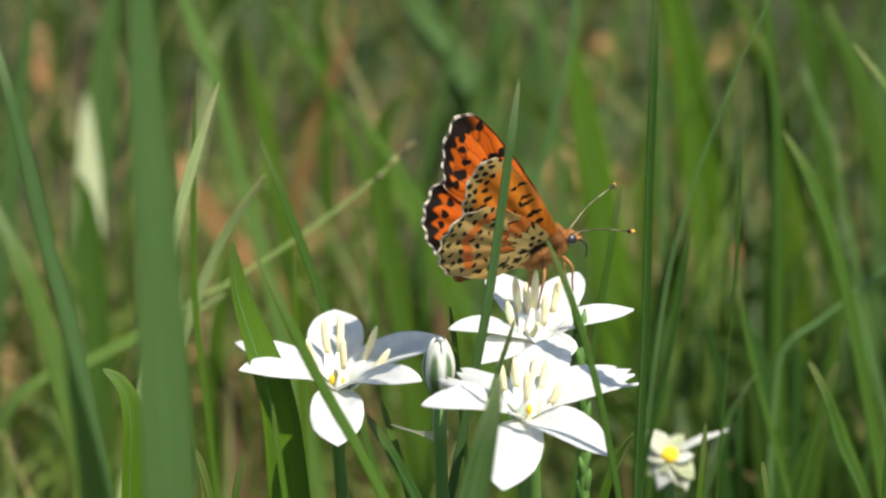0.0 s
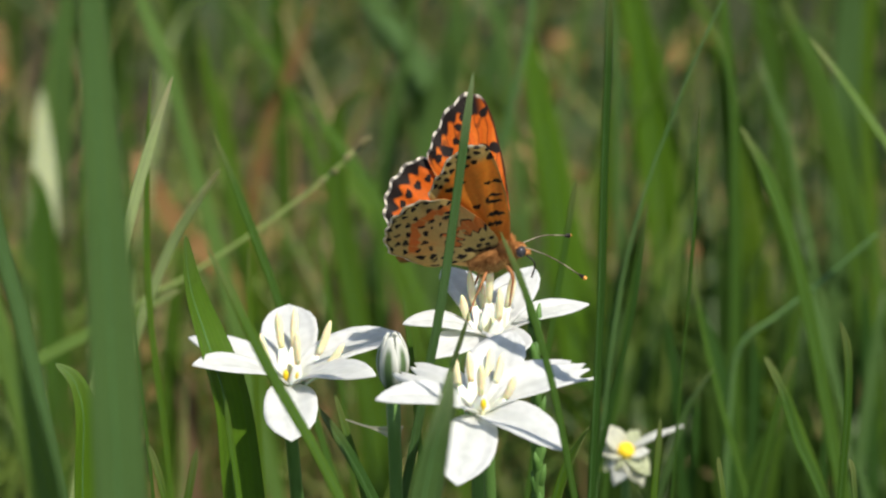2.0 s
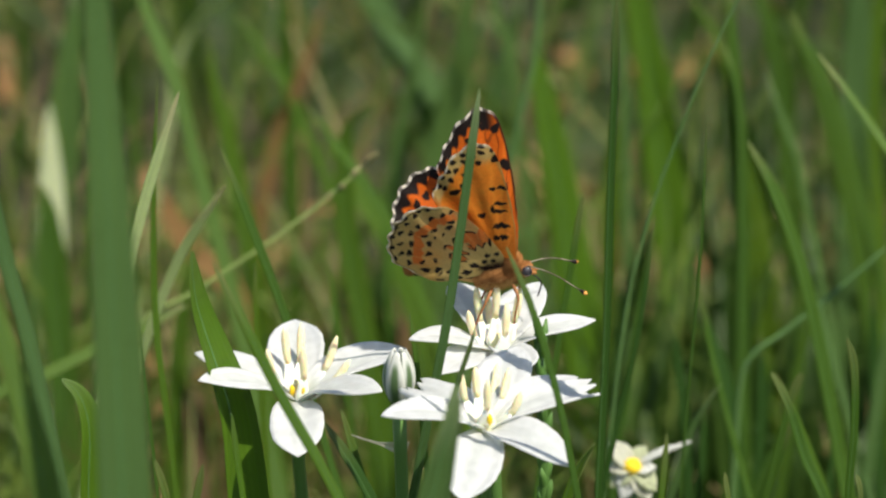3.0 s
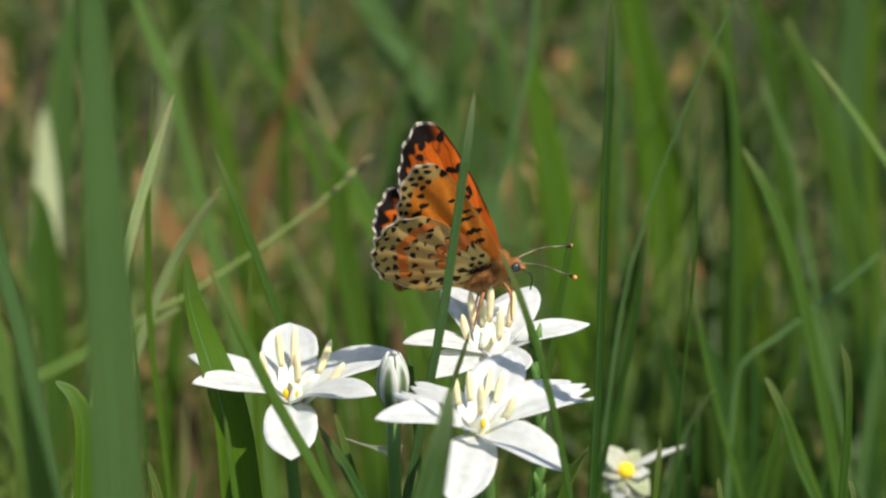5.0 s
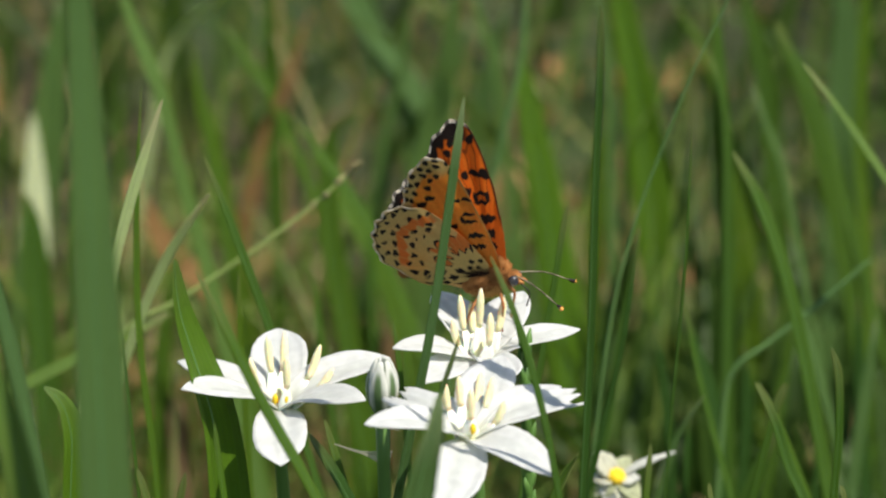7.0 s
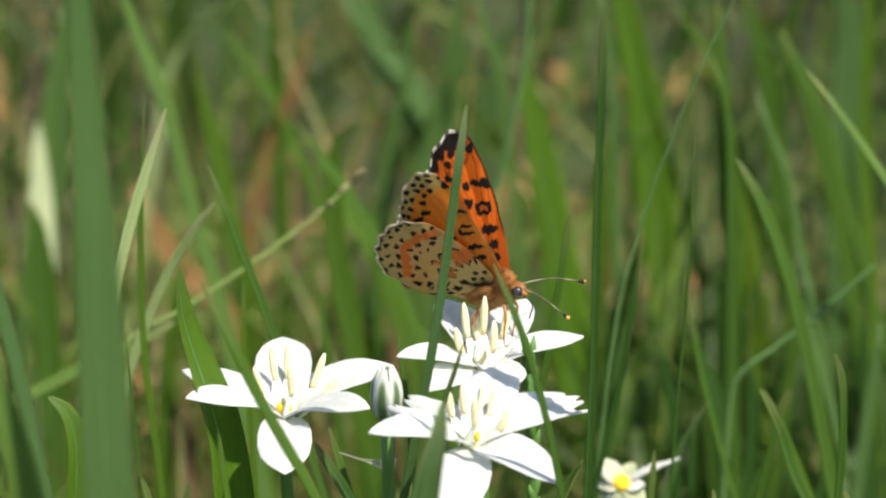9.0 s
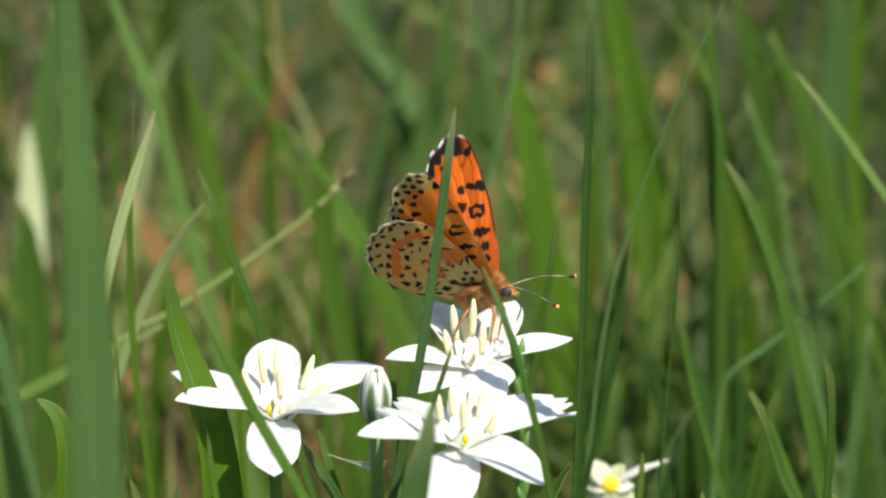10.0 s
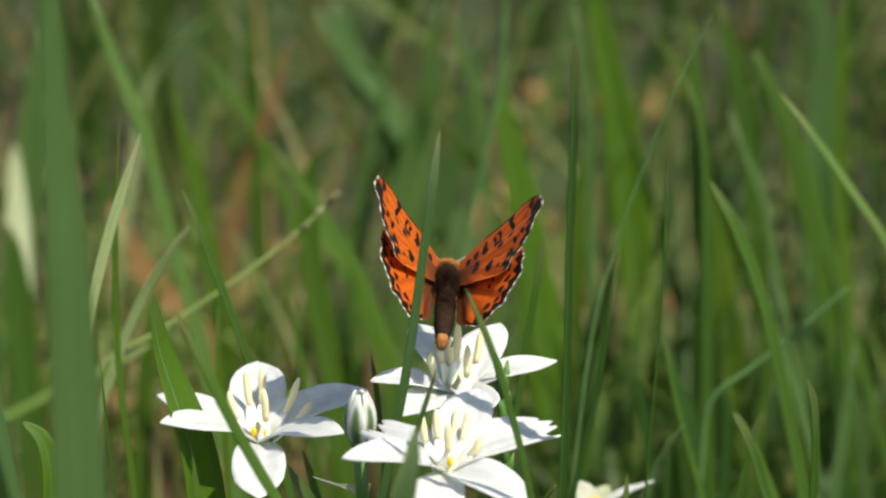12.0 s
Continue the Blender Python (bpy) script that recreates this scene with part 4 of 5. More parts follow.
def flower(centre, axis, petals, stamens, label):
    ax = np.array(axis) / np.linalg.norm(axis)
    # the petals spring from a shallow cup below the flower's face
    cup = 1.6 * ax
    centre = tuple(np.array(centre) - cup / 1000)
    thing = empty("star_flower", centre)
    petals = [(x + cup[0], y + cup[1], z + cup[2], w) for x, y, z, w in petals]
    stamens = [(x + cup[0], y + cup[1], z + cup[2]) for x, y, z in stamens]
    seed = int(abs(centre[0]) * 1e5) % 97
    for k, (x, y, z, w) in enumerate(petals):
        tepal(thing, ax, (x, y, z), w, seed + k, (0.11 if k == 3 else 0.14) if "notched" in label and k in (1, 3) else 0.0, abs(x) < 5.5 and y < 0)
    for x, y, z in stamens:
        d = np.array([x, y, z]) / np.linalg.norm([x, y, z])
        flat = d - ax * d.dot(ax)
        off = flat / max(np.linalg.norm(flat), 0.2) * 0.0015 + ax * 0.0004
        stamen(thing, off, (x, y, z), ax)
    ov = [ax * q for q in np.linspace(-0.0005, 0.0034, 9)]
    link_mesh("ovary", *tube(ov, [0.0007, 0.0011, 0.0013, 0.0013, 0.0011, 0.0009, 0.0006, 0.0004, 0.0003], 10), OVARY, thing, "yellow-green ovary with a short style")
    side = np.cross(ax, [1.0, 0.2, 0])
    side /= np.linalg.norm(side)
    for a in ((-35, 25) if "bud" in label else (12,)):
        m = Matrix.Rotation(radians(a), 3, Vector(ax))
        s = np.array(m @ Vector(-side)) * np.sign(side[1])
        dab = [s * 0.0013 + ax * q for q in (0.0018, 0.0023, 0.0029, 0.0034)]
        link_mesh("nectar_spot", *tube(dab, [0.0001, 0.00036, 0.00036, 0.0001], 8), POLLEN, thing, "bright yellow nectar spot")
    c = np.array(centre)
    foot = np.array([c[0] * 0.6 + 0.004, c[1] + 0.012, 0.0]) - c
    st = spline([-ax * 0.0002, -ax * 0.006 + np.array([0, 0, -0.004]), foot * 0.5 + np.array([0.001, 0, 0]), foot], 20)
    rad = np.linspace(0.0008, 0.0013, 20)
    rad[0] = 0.0014
    link_mesh("stem", *tube(st, rad, 8), STEM, thing, "slender green stem")
    return tagged(thing, label, "flower", "star flowers")


flower((0.0035, -0.0405, 0.1628), (0.01, -0.18, 0.98), [
    (-12.8, -7.0, 3.7, 6.0),
    (-9.3, 11.8, -0.1, 6.2),
    (4.2, 13.8, 4.2, 7.0),
    (13.8, 5.5, 2.5, 7.0),
    (10.3, -10.9, -1.3, 6.6),
    (-2.7, -14.1, -4.6, 7.4),
], [(-3.2, 1.0, 6.4), (-1.3, 3.0, 6.0), (0.2, -2.0, 6.4), (2.9, 4.0, 5.4), (4.4, 0.0, 3.9), (1.5, 7.0, 4.9)], 'open white star flower with one notched petal tip')
flower((-0.0207, -0.0014, 0.1500), (-0.03, -0.14, 0.99), [
    (-13.3, 6.3, 2.8, 5.0),
    (-12.4, -7.0, 4.6, 5.6),
    (-0.4, 14.4, 4.1, 7.4),
    (14.1, 4.2, 4.3, 6.8),
    (11.1, -9.1, 4.0, 5.4),
    (0.4, -14.7, -2.7, 7.0),
], [(-3.8, 0.0, 6.0), (-1.7, 4.0, 7.5), (0.5, 6.0, 7.2), (0.8, -2.0, 7.1), (5.2, 3.0, 6.6), (6.9, 0.0, 4.6)], 'open white star flower beside a striped bud')
flower((0.0052, -0.0047, 0.1579), (0.06, -0.07, 1.00), [
    (-11.3, -7.5, 4.0, 5.6),
    (12.6, 3.9, 2.0, 4.6),
    (-6.0, 12.2, 3.8, 6.2),
    (5.4, 12.5, 3.7, 6.2),
    (-7.5, -11.9, 1.1, 5.8),
    (3.4, -13.5, 2.3, 5.6),
], [(-3.8, -1.0, 5.3), (-2.8, 2.0, 7.5), (-0.1, 1.0, 8.8), (2.9, 3.0, 6.8), (1.1, -2.0, 6.7), (-1.4, 5.0, 5.4)], 'open white star flower under the butterfly')



# ---- butterfly ----
def smooth(a, b, x):
    t = np.clip((x - a) / (b - a), 0, 1)
    return t * t * (3 - 2 * t)


def closed_edge(points, n):
    return spline([(*p, 0) for p in points], n)[:, :2]


FORE_EDGE = [(2.8, 0.5), (3.4, 4.0), (3.7, 8.0), (3.7, 11.5), (3.6, 14.8), (3.1, 17.6), (2.4, 19.4), (1.3, 20.1), (-0.2, 19.8), (-1.5, 19.1),
             (-2.9, 17.8), (-4.1, 16.2), (-5.1, 14.6), (-5.8, 13.2), (-5.5, 11.2), (-4.0, 7.4), (-1.2, 0.6)]
HIND_EDGE = [(0.6, 0.2), (1.6, 1.6), (1.4, 4.0), (0.7, 7.2), (-0.3, 9.8), (-1.5, 12.0), (-3.0, 13.4), (-4.8, 14.0), (-6.8, 14.0), (-8.6, 13.1),
             (-10.3, 11.6), (-11.4, 9.7), (-11.9, 7.6), (-11.7, 5.6), (-10.6, 4.0), (-9.0, 2.2), (-7.5, 0.9), (-5.0, 0.5), (-1.2, 0.1)]
BLACK = np.array([0.014, 0.009, 0.007])
CREAM = np.array([0.556, 0.399, 0.143])
ORANGE_TOP = np.array([0.62, 0.125, 0.010])
ORANGE_LOW = np.array([0.74, 0.24, 0.025])
RUST = np.array([0.66, 0.165, 0.02])
FRINGE = np.array([0.74, 0.71, 0.62])


def lay(base, colour, amount):
    return base * (1 - amount[..., None]) + colour * amount[..., None]


def wing_points(edge, root, n_s, n_r):
    e = closed_edge(edge, n_s)
    root = np.array(root)
    s = np.linspace(0, 1, n_s)
    r = np.linspace(0.0, 1, n_r) ** 0.8
    Q = root + (e - root)[:, None, :] * r[None, :, None]
    S, Rr = np.meshgrid(s, r, indexing="ij")
    d = Q - root
    rho = np.hypot(d[..., 0], d[..., 1])
    th = np.degrees(np.arctan2(d[..., 1], d[..., 0]))
    th[:, 0] = th[:, 1]
    # the marks are never quite regular
    th = th + 0.45 * np.sin(rho * 1.9 + th * 0.21)
    rho = rho + 0.12 * np.sin(th * 0.83 + rho)
    return Q, S, Rr, rho, th


def dab(th, rho, t, p, half_arc, half_depth, wob=0.12):
    """A rounded mark at the angle t and distance p from the wing's root, in mm."""
    a, b = np.radians(th - t) * p / half_arc, (rho - p) / half_depth
    ang = np.arctan2(b, a)
    return smooth(1.3, 0.7, (a * a + b * b) * (1 + wob * np.sin(3 * ang + t) + 0.5 * wob * np.sin(5 * ang + p)))


def edge_window(S, a, b):
    return smooth(a, a + 0.05, S) * (1 - smooth(b - 0.05, b, S))


# marks: angle round the wing's root, distance from it, half length across and along, in degrees and mm
FORE_UPPER = ((91, 17.0, 0.45, 0.45), (95, 16.7, 0.50, 0.42), (98, 15.6, 0.50, 0.42), (101, 13.9, 0.45, 0.42), (108, 13.4, 0.65, 0.75), (114, 13.2, 0.5, 0.5), (115, 11.2, 0.3, 0.3), (85, 16.7, 0.6, 0.6),
              (93, 12.2, 0.42, 0.55), (87, 12.3, 0.60, 0.40), (81, 12.0, 0.75, 0.60), (96, 10.0, 0.50, 0.60), (85, 9.5, 0.95, 0.26), (85.5, 8.3, 0.95, 0.26), (90.5, 8.9, 0.28, 0.6), (80, 8.9, 0.25, 0.6),
              (84, 6.1, 1.05, 0.55), (113, 8.5, 0.75, 0.80), (108, 4.6, 0.85, 0.75), (80, 4.1, 0.60, 0.55), (76, 2.4, 0.50, 0.50))
FORE_UNDER_EDGE = ((88, 19.0), (92, 18.8), (96, 18.1), (101, 17.4), (105, 16.6), (109, 15.9), (113, 15.0), (84.5, 18.1), (89, 18.0), (93, 17.6), (97, 17.0), (102, 16.2), (106, 15.2), (111, 14.3))
FORE_UNDER = ((83, 16.6, 0.55, 0.42), (91, 16.5, 0.40, 0.32), (95, 16.1, 0.45, 0.32), (98, 15.1, 0.45, 0.34), (101, 13.6, 0.50, 0.36), (107, 13.3, 0.65, 0.40), (81, 12.2, 0.50, 0.28), (86, 12.3, 0.35, 0.26),
              (76, 12.4, 0.45, 0.24), (82, 9.8, 0.80, 0.24), (83, 8.6, 0.80, 0.26), (88, 9.2, 0.24, 0.5), (82, 6.3, 0.95, 0.40), (98, 8.4, 0.50, 0.36), (78, 4.4, 0.50, 0.40), (90, 4.4, 0.45, 0.36))
HIND_UPPER = ((115, 11.8, 0.45, 0.40), (122, 12.2, 0.50, 0.50), (130, 12.4, 0.50, 0.50), (137, 12.5, 0.45, 0.40), (144, 11.5, 0.55, 0.50), (153, 11.1, 0.60, 0.55), (160, 11.2, 0.40, 0.30), (118, 8.4, 0.6, 0.35), (128, 8.8, 0.5, 0.3))
HIND_UNDER = ((122, 15.0, 0.36, 0.34), (130, 14.8, 0.36, 0.34), (136, 14.6, 0.34, 0.32), (144, 13.8, 0.34, 0.32), (151, 13.0, 0.34, 0.30), (115, 14.4, 0.30, 0.26), (118, 14.1, 0.38, 0.30), (125, 14.0, 0.34, 0.28),
              (132, 13.8, 0.34, 0.28), (139, 13.1, 0.36, 0.28), (147, 12.4, 0.36, 0.28), (110, 13.7, 0.38, 0.24), (122, 12.8, 0.38, 0.34), (130, 12.7, 0.42, 0.34), (137, 11.8, 0.50, 0.34), (146, 11.4, 0.50, 0.36),
              (154, 11.1, 0.50, 0.28), (113, 12.3, 0.44, 0.30), (106, 12.0, 0.40, 0.30), (100, 11.8, 0.40, 0.26))
HIND_INNER = ((104, 10.4, 0.40, 0.28), (119, 10.7, 0.42, 0.28), (127, 10.9, 0.34, 0.28), (132, 9.7, 0.38, 0.36), (142, 9.0, 0.44, 0.38), (152, 9.4, 0.40, 0.24), (109, 9.7, 0.50, 0.36), (124, 9.7, 0.28, 0.18), (117, 9.2, 0.26, 0.16),
              (95, 2.5, 0.36, 0.34), (67, 2.5, 0.34, 0.32), (120, 1.8, 0.36, 0.32), (82, 1.3, 0.32, 0.28), (146, 2.7, 0.34, 0.62), (165, 3.7, 0.30, 0.50), (176, 4.8, 0.24, 0.5), (164, 5.6, 0.34, 0.5),
              (162, 8.8, 0.34, 0.55), (161, 7.3, 0.42, 0.34), (149, 7.8, 0.36, 0.26))


def marks(th, rho, rows, wob=0.2):
    k = np.zeros_like(th)
    for t, p, a, d in rows:
        k = np.maximum(k, dab(th, rho, t, p, a * 1.12, d * 1.12, wob))
    return k


def fore_pattern(Q, S, Rr, rho, th):
    win = edge_window(S, 0.41, 0.73)
    ray = np.sin(np.radians(th) * 68)
    # upper side
    c = np.ones(Q.shape[:2] + (3,)) * ORANGE_TOP
    c = lay(c, ORANGE_TOP * np.array([1.15, 1.6, 2.0]), 0.5 * smooth(-0.2, 0.9, ray) * smooth(5, 9, rho) * smooth(17.5, 14, rho))
    k = marks(th, rho, FORE_UPPER)
    scallop = 0.900 + 0.022 * ray - 0.035 * smooth(100, 90, th)
    k = np.maximum(k, smooth(scallop - 0.014, scallop + 0.014, Rr) * win)
    front = np.interp(Q[..., 1], (0.5, 4, 8, 11.5, 14.8, 17.6, 19.4), (2.8, 3.4, 3.7, 3.7, 3.6, 3.1, 2.4)) - Q[..., 0]
    k = np.maximum(k, smooth(0.34, 0.14, front) * smooth(4, 7, rho) * 0.9)
    c = lay(c, BLACK, 0.55 * smooth(0.9, 1.0, np.sin(np.radians(th) * 68 + 2)) * smooth(6, 9, rho))
    # a broken dusky line inside the spots of the border, and dusky scales over the base
    c = lay(c, BLACK, 0.55 * smooth(0.45, 0.15, np.abs(rho - 15.1 + 0.07 * (th - 95) - 0.3 * ray)) * smooth(-0.3, 0.4, np.sin(np.radians(th) * 34)) * win)
    c = lay(c, np.array([0.10, 0.04, 0.02]), 0.30 * smooth(8.0, 2.0, rho))
    c = lay(c, BLACK, np.clip(k, 0, 1))
    c = lay(c, np.array([0.10, 0.04, 0.02]), 0.8 * smooth(7.0, 2.0, rho) * smooth(76, 98, th))
    check = 0.12 + 0.88 * smooth(-0.35, 0.15, np.sin(np.radians(th) * 76 + 1))
    c = lay(c, FRINGE, smooth(0.973, 0.981, Rr) * win * check)
    c = lay(c, CREAM, 0.8 * smooth(0.94, 0.96, Rr) * edge_window(S, 0.72, 0.92))
    # under side
    u = np.ones_like(c) * ORANGE_LOW
    u = lay(u, ORANGE_LOW * np.array([1.1, 1.4, 1.7]), 0.35 * smooth(-0.1, 0.9, ray) * smooth(5, 9, rho))
    u = lay(u, ORANGE_LOW * np.array([0.82, 0.72, 0.8]), 0.6 * smooth(6, 2, rho))
    pale = smooth(0.865, 0.91, Rr) * win
    pale = np.maximum(pale, smooth(15.8, 17.6, rho) * smooth(97, 89, th))
    u = lay(u, CREAM, pale * 0.92)
    u = lay(u, CREAM * 0.75, 0.55 * smooth(0.90, 0.95, Rr) * (1 - smooth(0.38, 0.44, S)))
    k = marks(th, rho, FORE_UNDER)
    k = np.maximum(k, marks(th, rho, [(t, p, 0.36, 0.34) for t, p in FORE_UNDER_EDGE]))
    u = lay(u, BLACK, np.clip(k, 0, 1))
    u = lay(u, FRINGE, smooth(0.974, 0.982, Rr) * win * (0.2 + 0.6 * smooth(-0.3, 0.2, np.sin(np.radians(th) * 76 + 1))))
    return c, u


def hind_pattern(Q, S, Rr, rho, th):
    win = edge_window(S, 0.34, 0.80)
    c = np.ones(Q.shape[:2] + (3,)) * ORANGE_TOP
    c = c * (1 + 0.10 * np.sin(np.radians(th) * 40)[..., None])
    k = marks(th, rho, HIND_UPPER)
    scallop = 0.885 + 0.030 * np.sin(np.radians(th) * 48 + 0.6)
    k = np.maximum(k, smooth(scallop - 0.02, scallop + 0.015, Rr) * win)
    c = lay(c, BLACK, np.clip(k, 0, 1))
    dark = np.maximum(smooth(7.5, 3.5, rho), smooth(4.4, 2.4, Q[..., 1]) * smooth(11.5, 8.0, rho))
    c = lay(c, np.array([0.07, 0.035, 0.018]), 0.85 * dark * (1 - 0.7 * dab(th, rho, 118, 5.6, 0.8, 0.8)))
    c = lay(c, FRINGE, smooth(0.968, 0.978, Rr) * win * (0.25 + 0.75 * smooth(-0.3, 0.3, np.sin(np.radians(th) * 78))))
    # under side
    u = np.ones_like(c) * CREAM
    u = lay(u, CREAM * np.array([1.05, 0.78, 0.45]), 0.5 * smooth(120, 150, th) * smooth(6.5, 8, rho) * smooth(10.5, 9.0, rho))
    wav = 0.16 * np.sin(np.radians(th) * 42)
    line = np.interp(th, (95, 103, 116, 128, 138, 147, 156), (10.6, 11.1, 11.5, 11.7, 10.7, 10.2, 10.0)) + wav
    band = smooth(0.80, 0.55, np.abs(rho - line)) * smooth(96, 102, th) * smooth(158, 152, th)
    u = lay(u, RUST, 0.9 * band)
    patch = smooth(1.45, 1.25, np.abs(rho - 6.0 - 0.35 * np.sin(np.radians(th) * 26))) * smooth(78, 82, th) * smooth(131, 127, th)
    patch = np.maximum(patch, smooth(1.25, 0.75, ((th - 137) / 7.0) ** 2 + ((rho - 5.2) / 1.2) ** 2))
    patch = patch * (1 - dab(th, rho, 117, 5.0, 0.42, 0.95)) * (1 - dab(th, rho, 111, 5.9, 0.5, 0.32))
    u = lay(u, RUST * 0.9, 0.9 * patch)
    rim = np.abs(rho - 6.0 - 0.35 * np.sin(np.radians(th) * 26))
    k = smooth(0.26, 0.12, np.abs(rim - 1.42)) * smooth(76, 80, th) * smooth(133, 129, th)
    k = np.maximum(k, smooth(0.24, 0.12, np.abs(np.radians(th - 80) * rho)) * smooth(1.5, 1.3, rim))
    k = np.maximum(k, smooth(0.5, 0.3, np.abs(dab(th, rho, 115, 5.2, 0.62, 1.1) - 0.5)) * smooth(1.5, 1.3, rim))
    k = np.maximum(k, smooth(0.5, 0.3, np.abs(smooth(1.5, 0.6, ((th - 137) / 7.0) ** 2 + ((rho - 5.2) / 1.2) ** 2) - 0.5)))
    k = k * smooth(-0.95, -0.6, np.sin(np.radians(th) * 23 + rho * 1.7))
    k = np.maximum(k, 0.9 * smooth(0.30, 0.15, np.abs(Q[..., 1] - 1.25 - 0.25 * np.sin(Q[..., 0] * 2.1))) * smooth(-0.35, 0.1, np.sin(Q[..., 0] * 3.3)) * smooth(9.0, 8.0, rho) * smooth(140, 150, th))
    k = np.maximum(k, 0.9 * smooth(0.26, 0.12, np.abs(Q[..., 1] - 2.3 - 0.3 * np.sin(Q[..., 0] * 2.9))) * smooth(-0.1, 0.3, np.sin(Q[..., 0] * 2.6 + 1)) * smooth(8.0, 7.0, rho) * smooth(140, 150, th))
    k = np.maximum(k, marks(th, rho, HIND_UNDER))
    k = np.maximum(k, marks(th, rho, HIND_INNER))
    u = lay(u, BLACK, np.clip(k, 0, 1))
    vein = smooth(0.95, 0.995, np.sin(np.radians(th) * 39 + 1.4)) * smooth(4, 7, rho)
    u = lay(u, CREAM * 1.05, 0.45 * vein)
    u = lay(u, BLACK, 0.8 * smooth(0.952, 0.962, Rr) * smooth(0.974, 0.966, Rr) * win)
    u = lay(u, FRINGE, smooth(0.974, 0.982, Rr) * win * (0.45 + 0.5 * smooth(-0.3, 0.2, np.sin(np.radians(th) * 78))))
    return c, u


def wing(name, edge, root, pattern, side, parent, drop, label):
    """side: 1 for the left wing, -1 for the right. Upper side towards +z when spread flat."""
    n_s, n_r = 340, 150
    Q, S, Rr, rho, th = wing_points(edge, root, n_s, n_r)
    upper, under = pattern(Q, S, Rr, rho, th)
    z = 0.35 * np.sin(np.radians(th) * 23) * smooth(2, 12, rho) * 0.35 + 0.012 * rho ** 2 * 0.3 + drop
    if name == "hindwing":
        # the inner margin cups the abdomen
        z = z - 0.45 * smooth(3.6, 0.2, Q[..., 1]) * smooth(-0.8, -2.8, Q[..., 0])
    # a scalloped hem
    hem = 1 + 0.012 * np.sin(np.radians(th) * 40) * smooth(0.9, 1.0, Rr)
    P = np.stack([Q[..., 0] * hem, side * Q[..., 1] * hem, z], 2) / 1000
    verts, faces = shell(P, 0.00004)
    # the shell's first half lies along the grid's normal; find which way that is
    a, b = P[n_s // 2, n_r // 2], P[n_s // 2 + 1, n_r // 2]
    c = P[n_s // 2, n_r // 2 + 1]
    up = np.cross(b - a, c - a)[2] > 0
    first, second = (upper, under) if up else (under, upper)
    col = np.concatenate([first.reshape(-1, 3), second.reshape(-1, 3)])
    col = np.concatenate([np.clip(col, 0, 1), np.ones((len(col), 1))], 1)
    ob = link_mesh(name, verts, faces, WING, parent, label, attributes=[("pattern", col)])
    ob.location = (0.0, side * 0.001, 0.0015)
    return ob


def fuzz(name, parent, material, centre, radii, count, length, seed, label, low=-1.0, high=1.0):
    """Short hairs standing out of an oval body."""
    rng = random.Random(seed)
    V, Fc = [], []
    lean, lift = Matrix.Rotation(radians(7), 3, "Y"), Vector((0, 0, 0.0015))
    for _ in range(count):
        d = Vector((rng.gauss(0, 1), rng.gauss(0, 1), rng.gauss(0, 1))).normalized()
        if not low <= d.z <= high:
            continue
        p = Vector(centre) + Vector((d.x * radii[0], d.y * radii[1], d.z * radii[2])) - lift
        p = lean @ p + lift
        out = (d + Vector((-0.7, rng.uniform(-0.4, 0.4), rng.uniform(-0.3, 0.3)))).normalized()
        L = length * rng.uniform(0.5, 1.2)
        s = out.orthogonal().normalized() * 0.00006
        t = out.cross(s)
        i = len(V)
        V += [p + s, p - s * 0.5 + t, p - s * 0.5 - t, p + out * L]
        Fc += [(i, i + 1, i + 3), (i + 1, i + 2, i + 3), (i + 2, i, i + 3)]
    return link_mesh(name, V, Fc, material, parent, label)


def spindle(points, radii, n, sides=14):
    path = spline(points, n)
    u = np.linspace(0, 1, n)
    return tube(path, np.interp(u, np.linspace(0, 1, len(radii)), radii), sides)


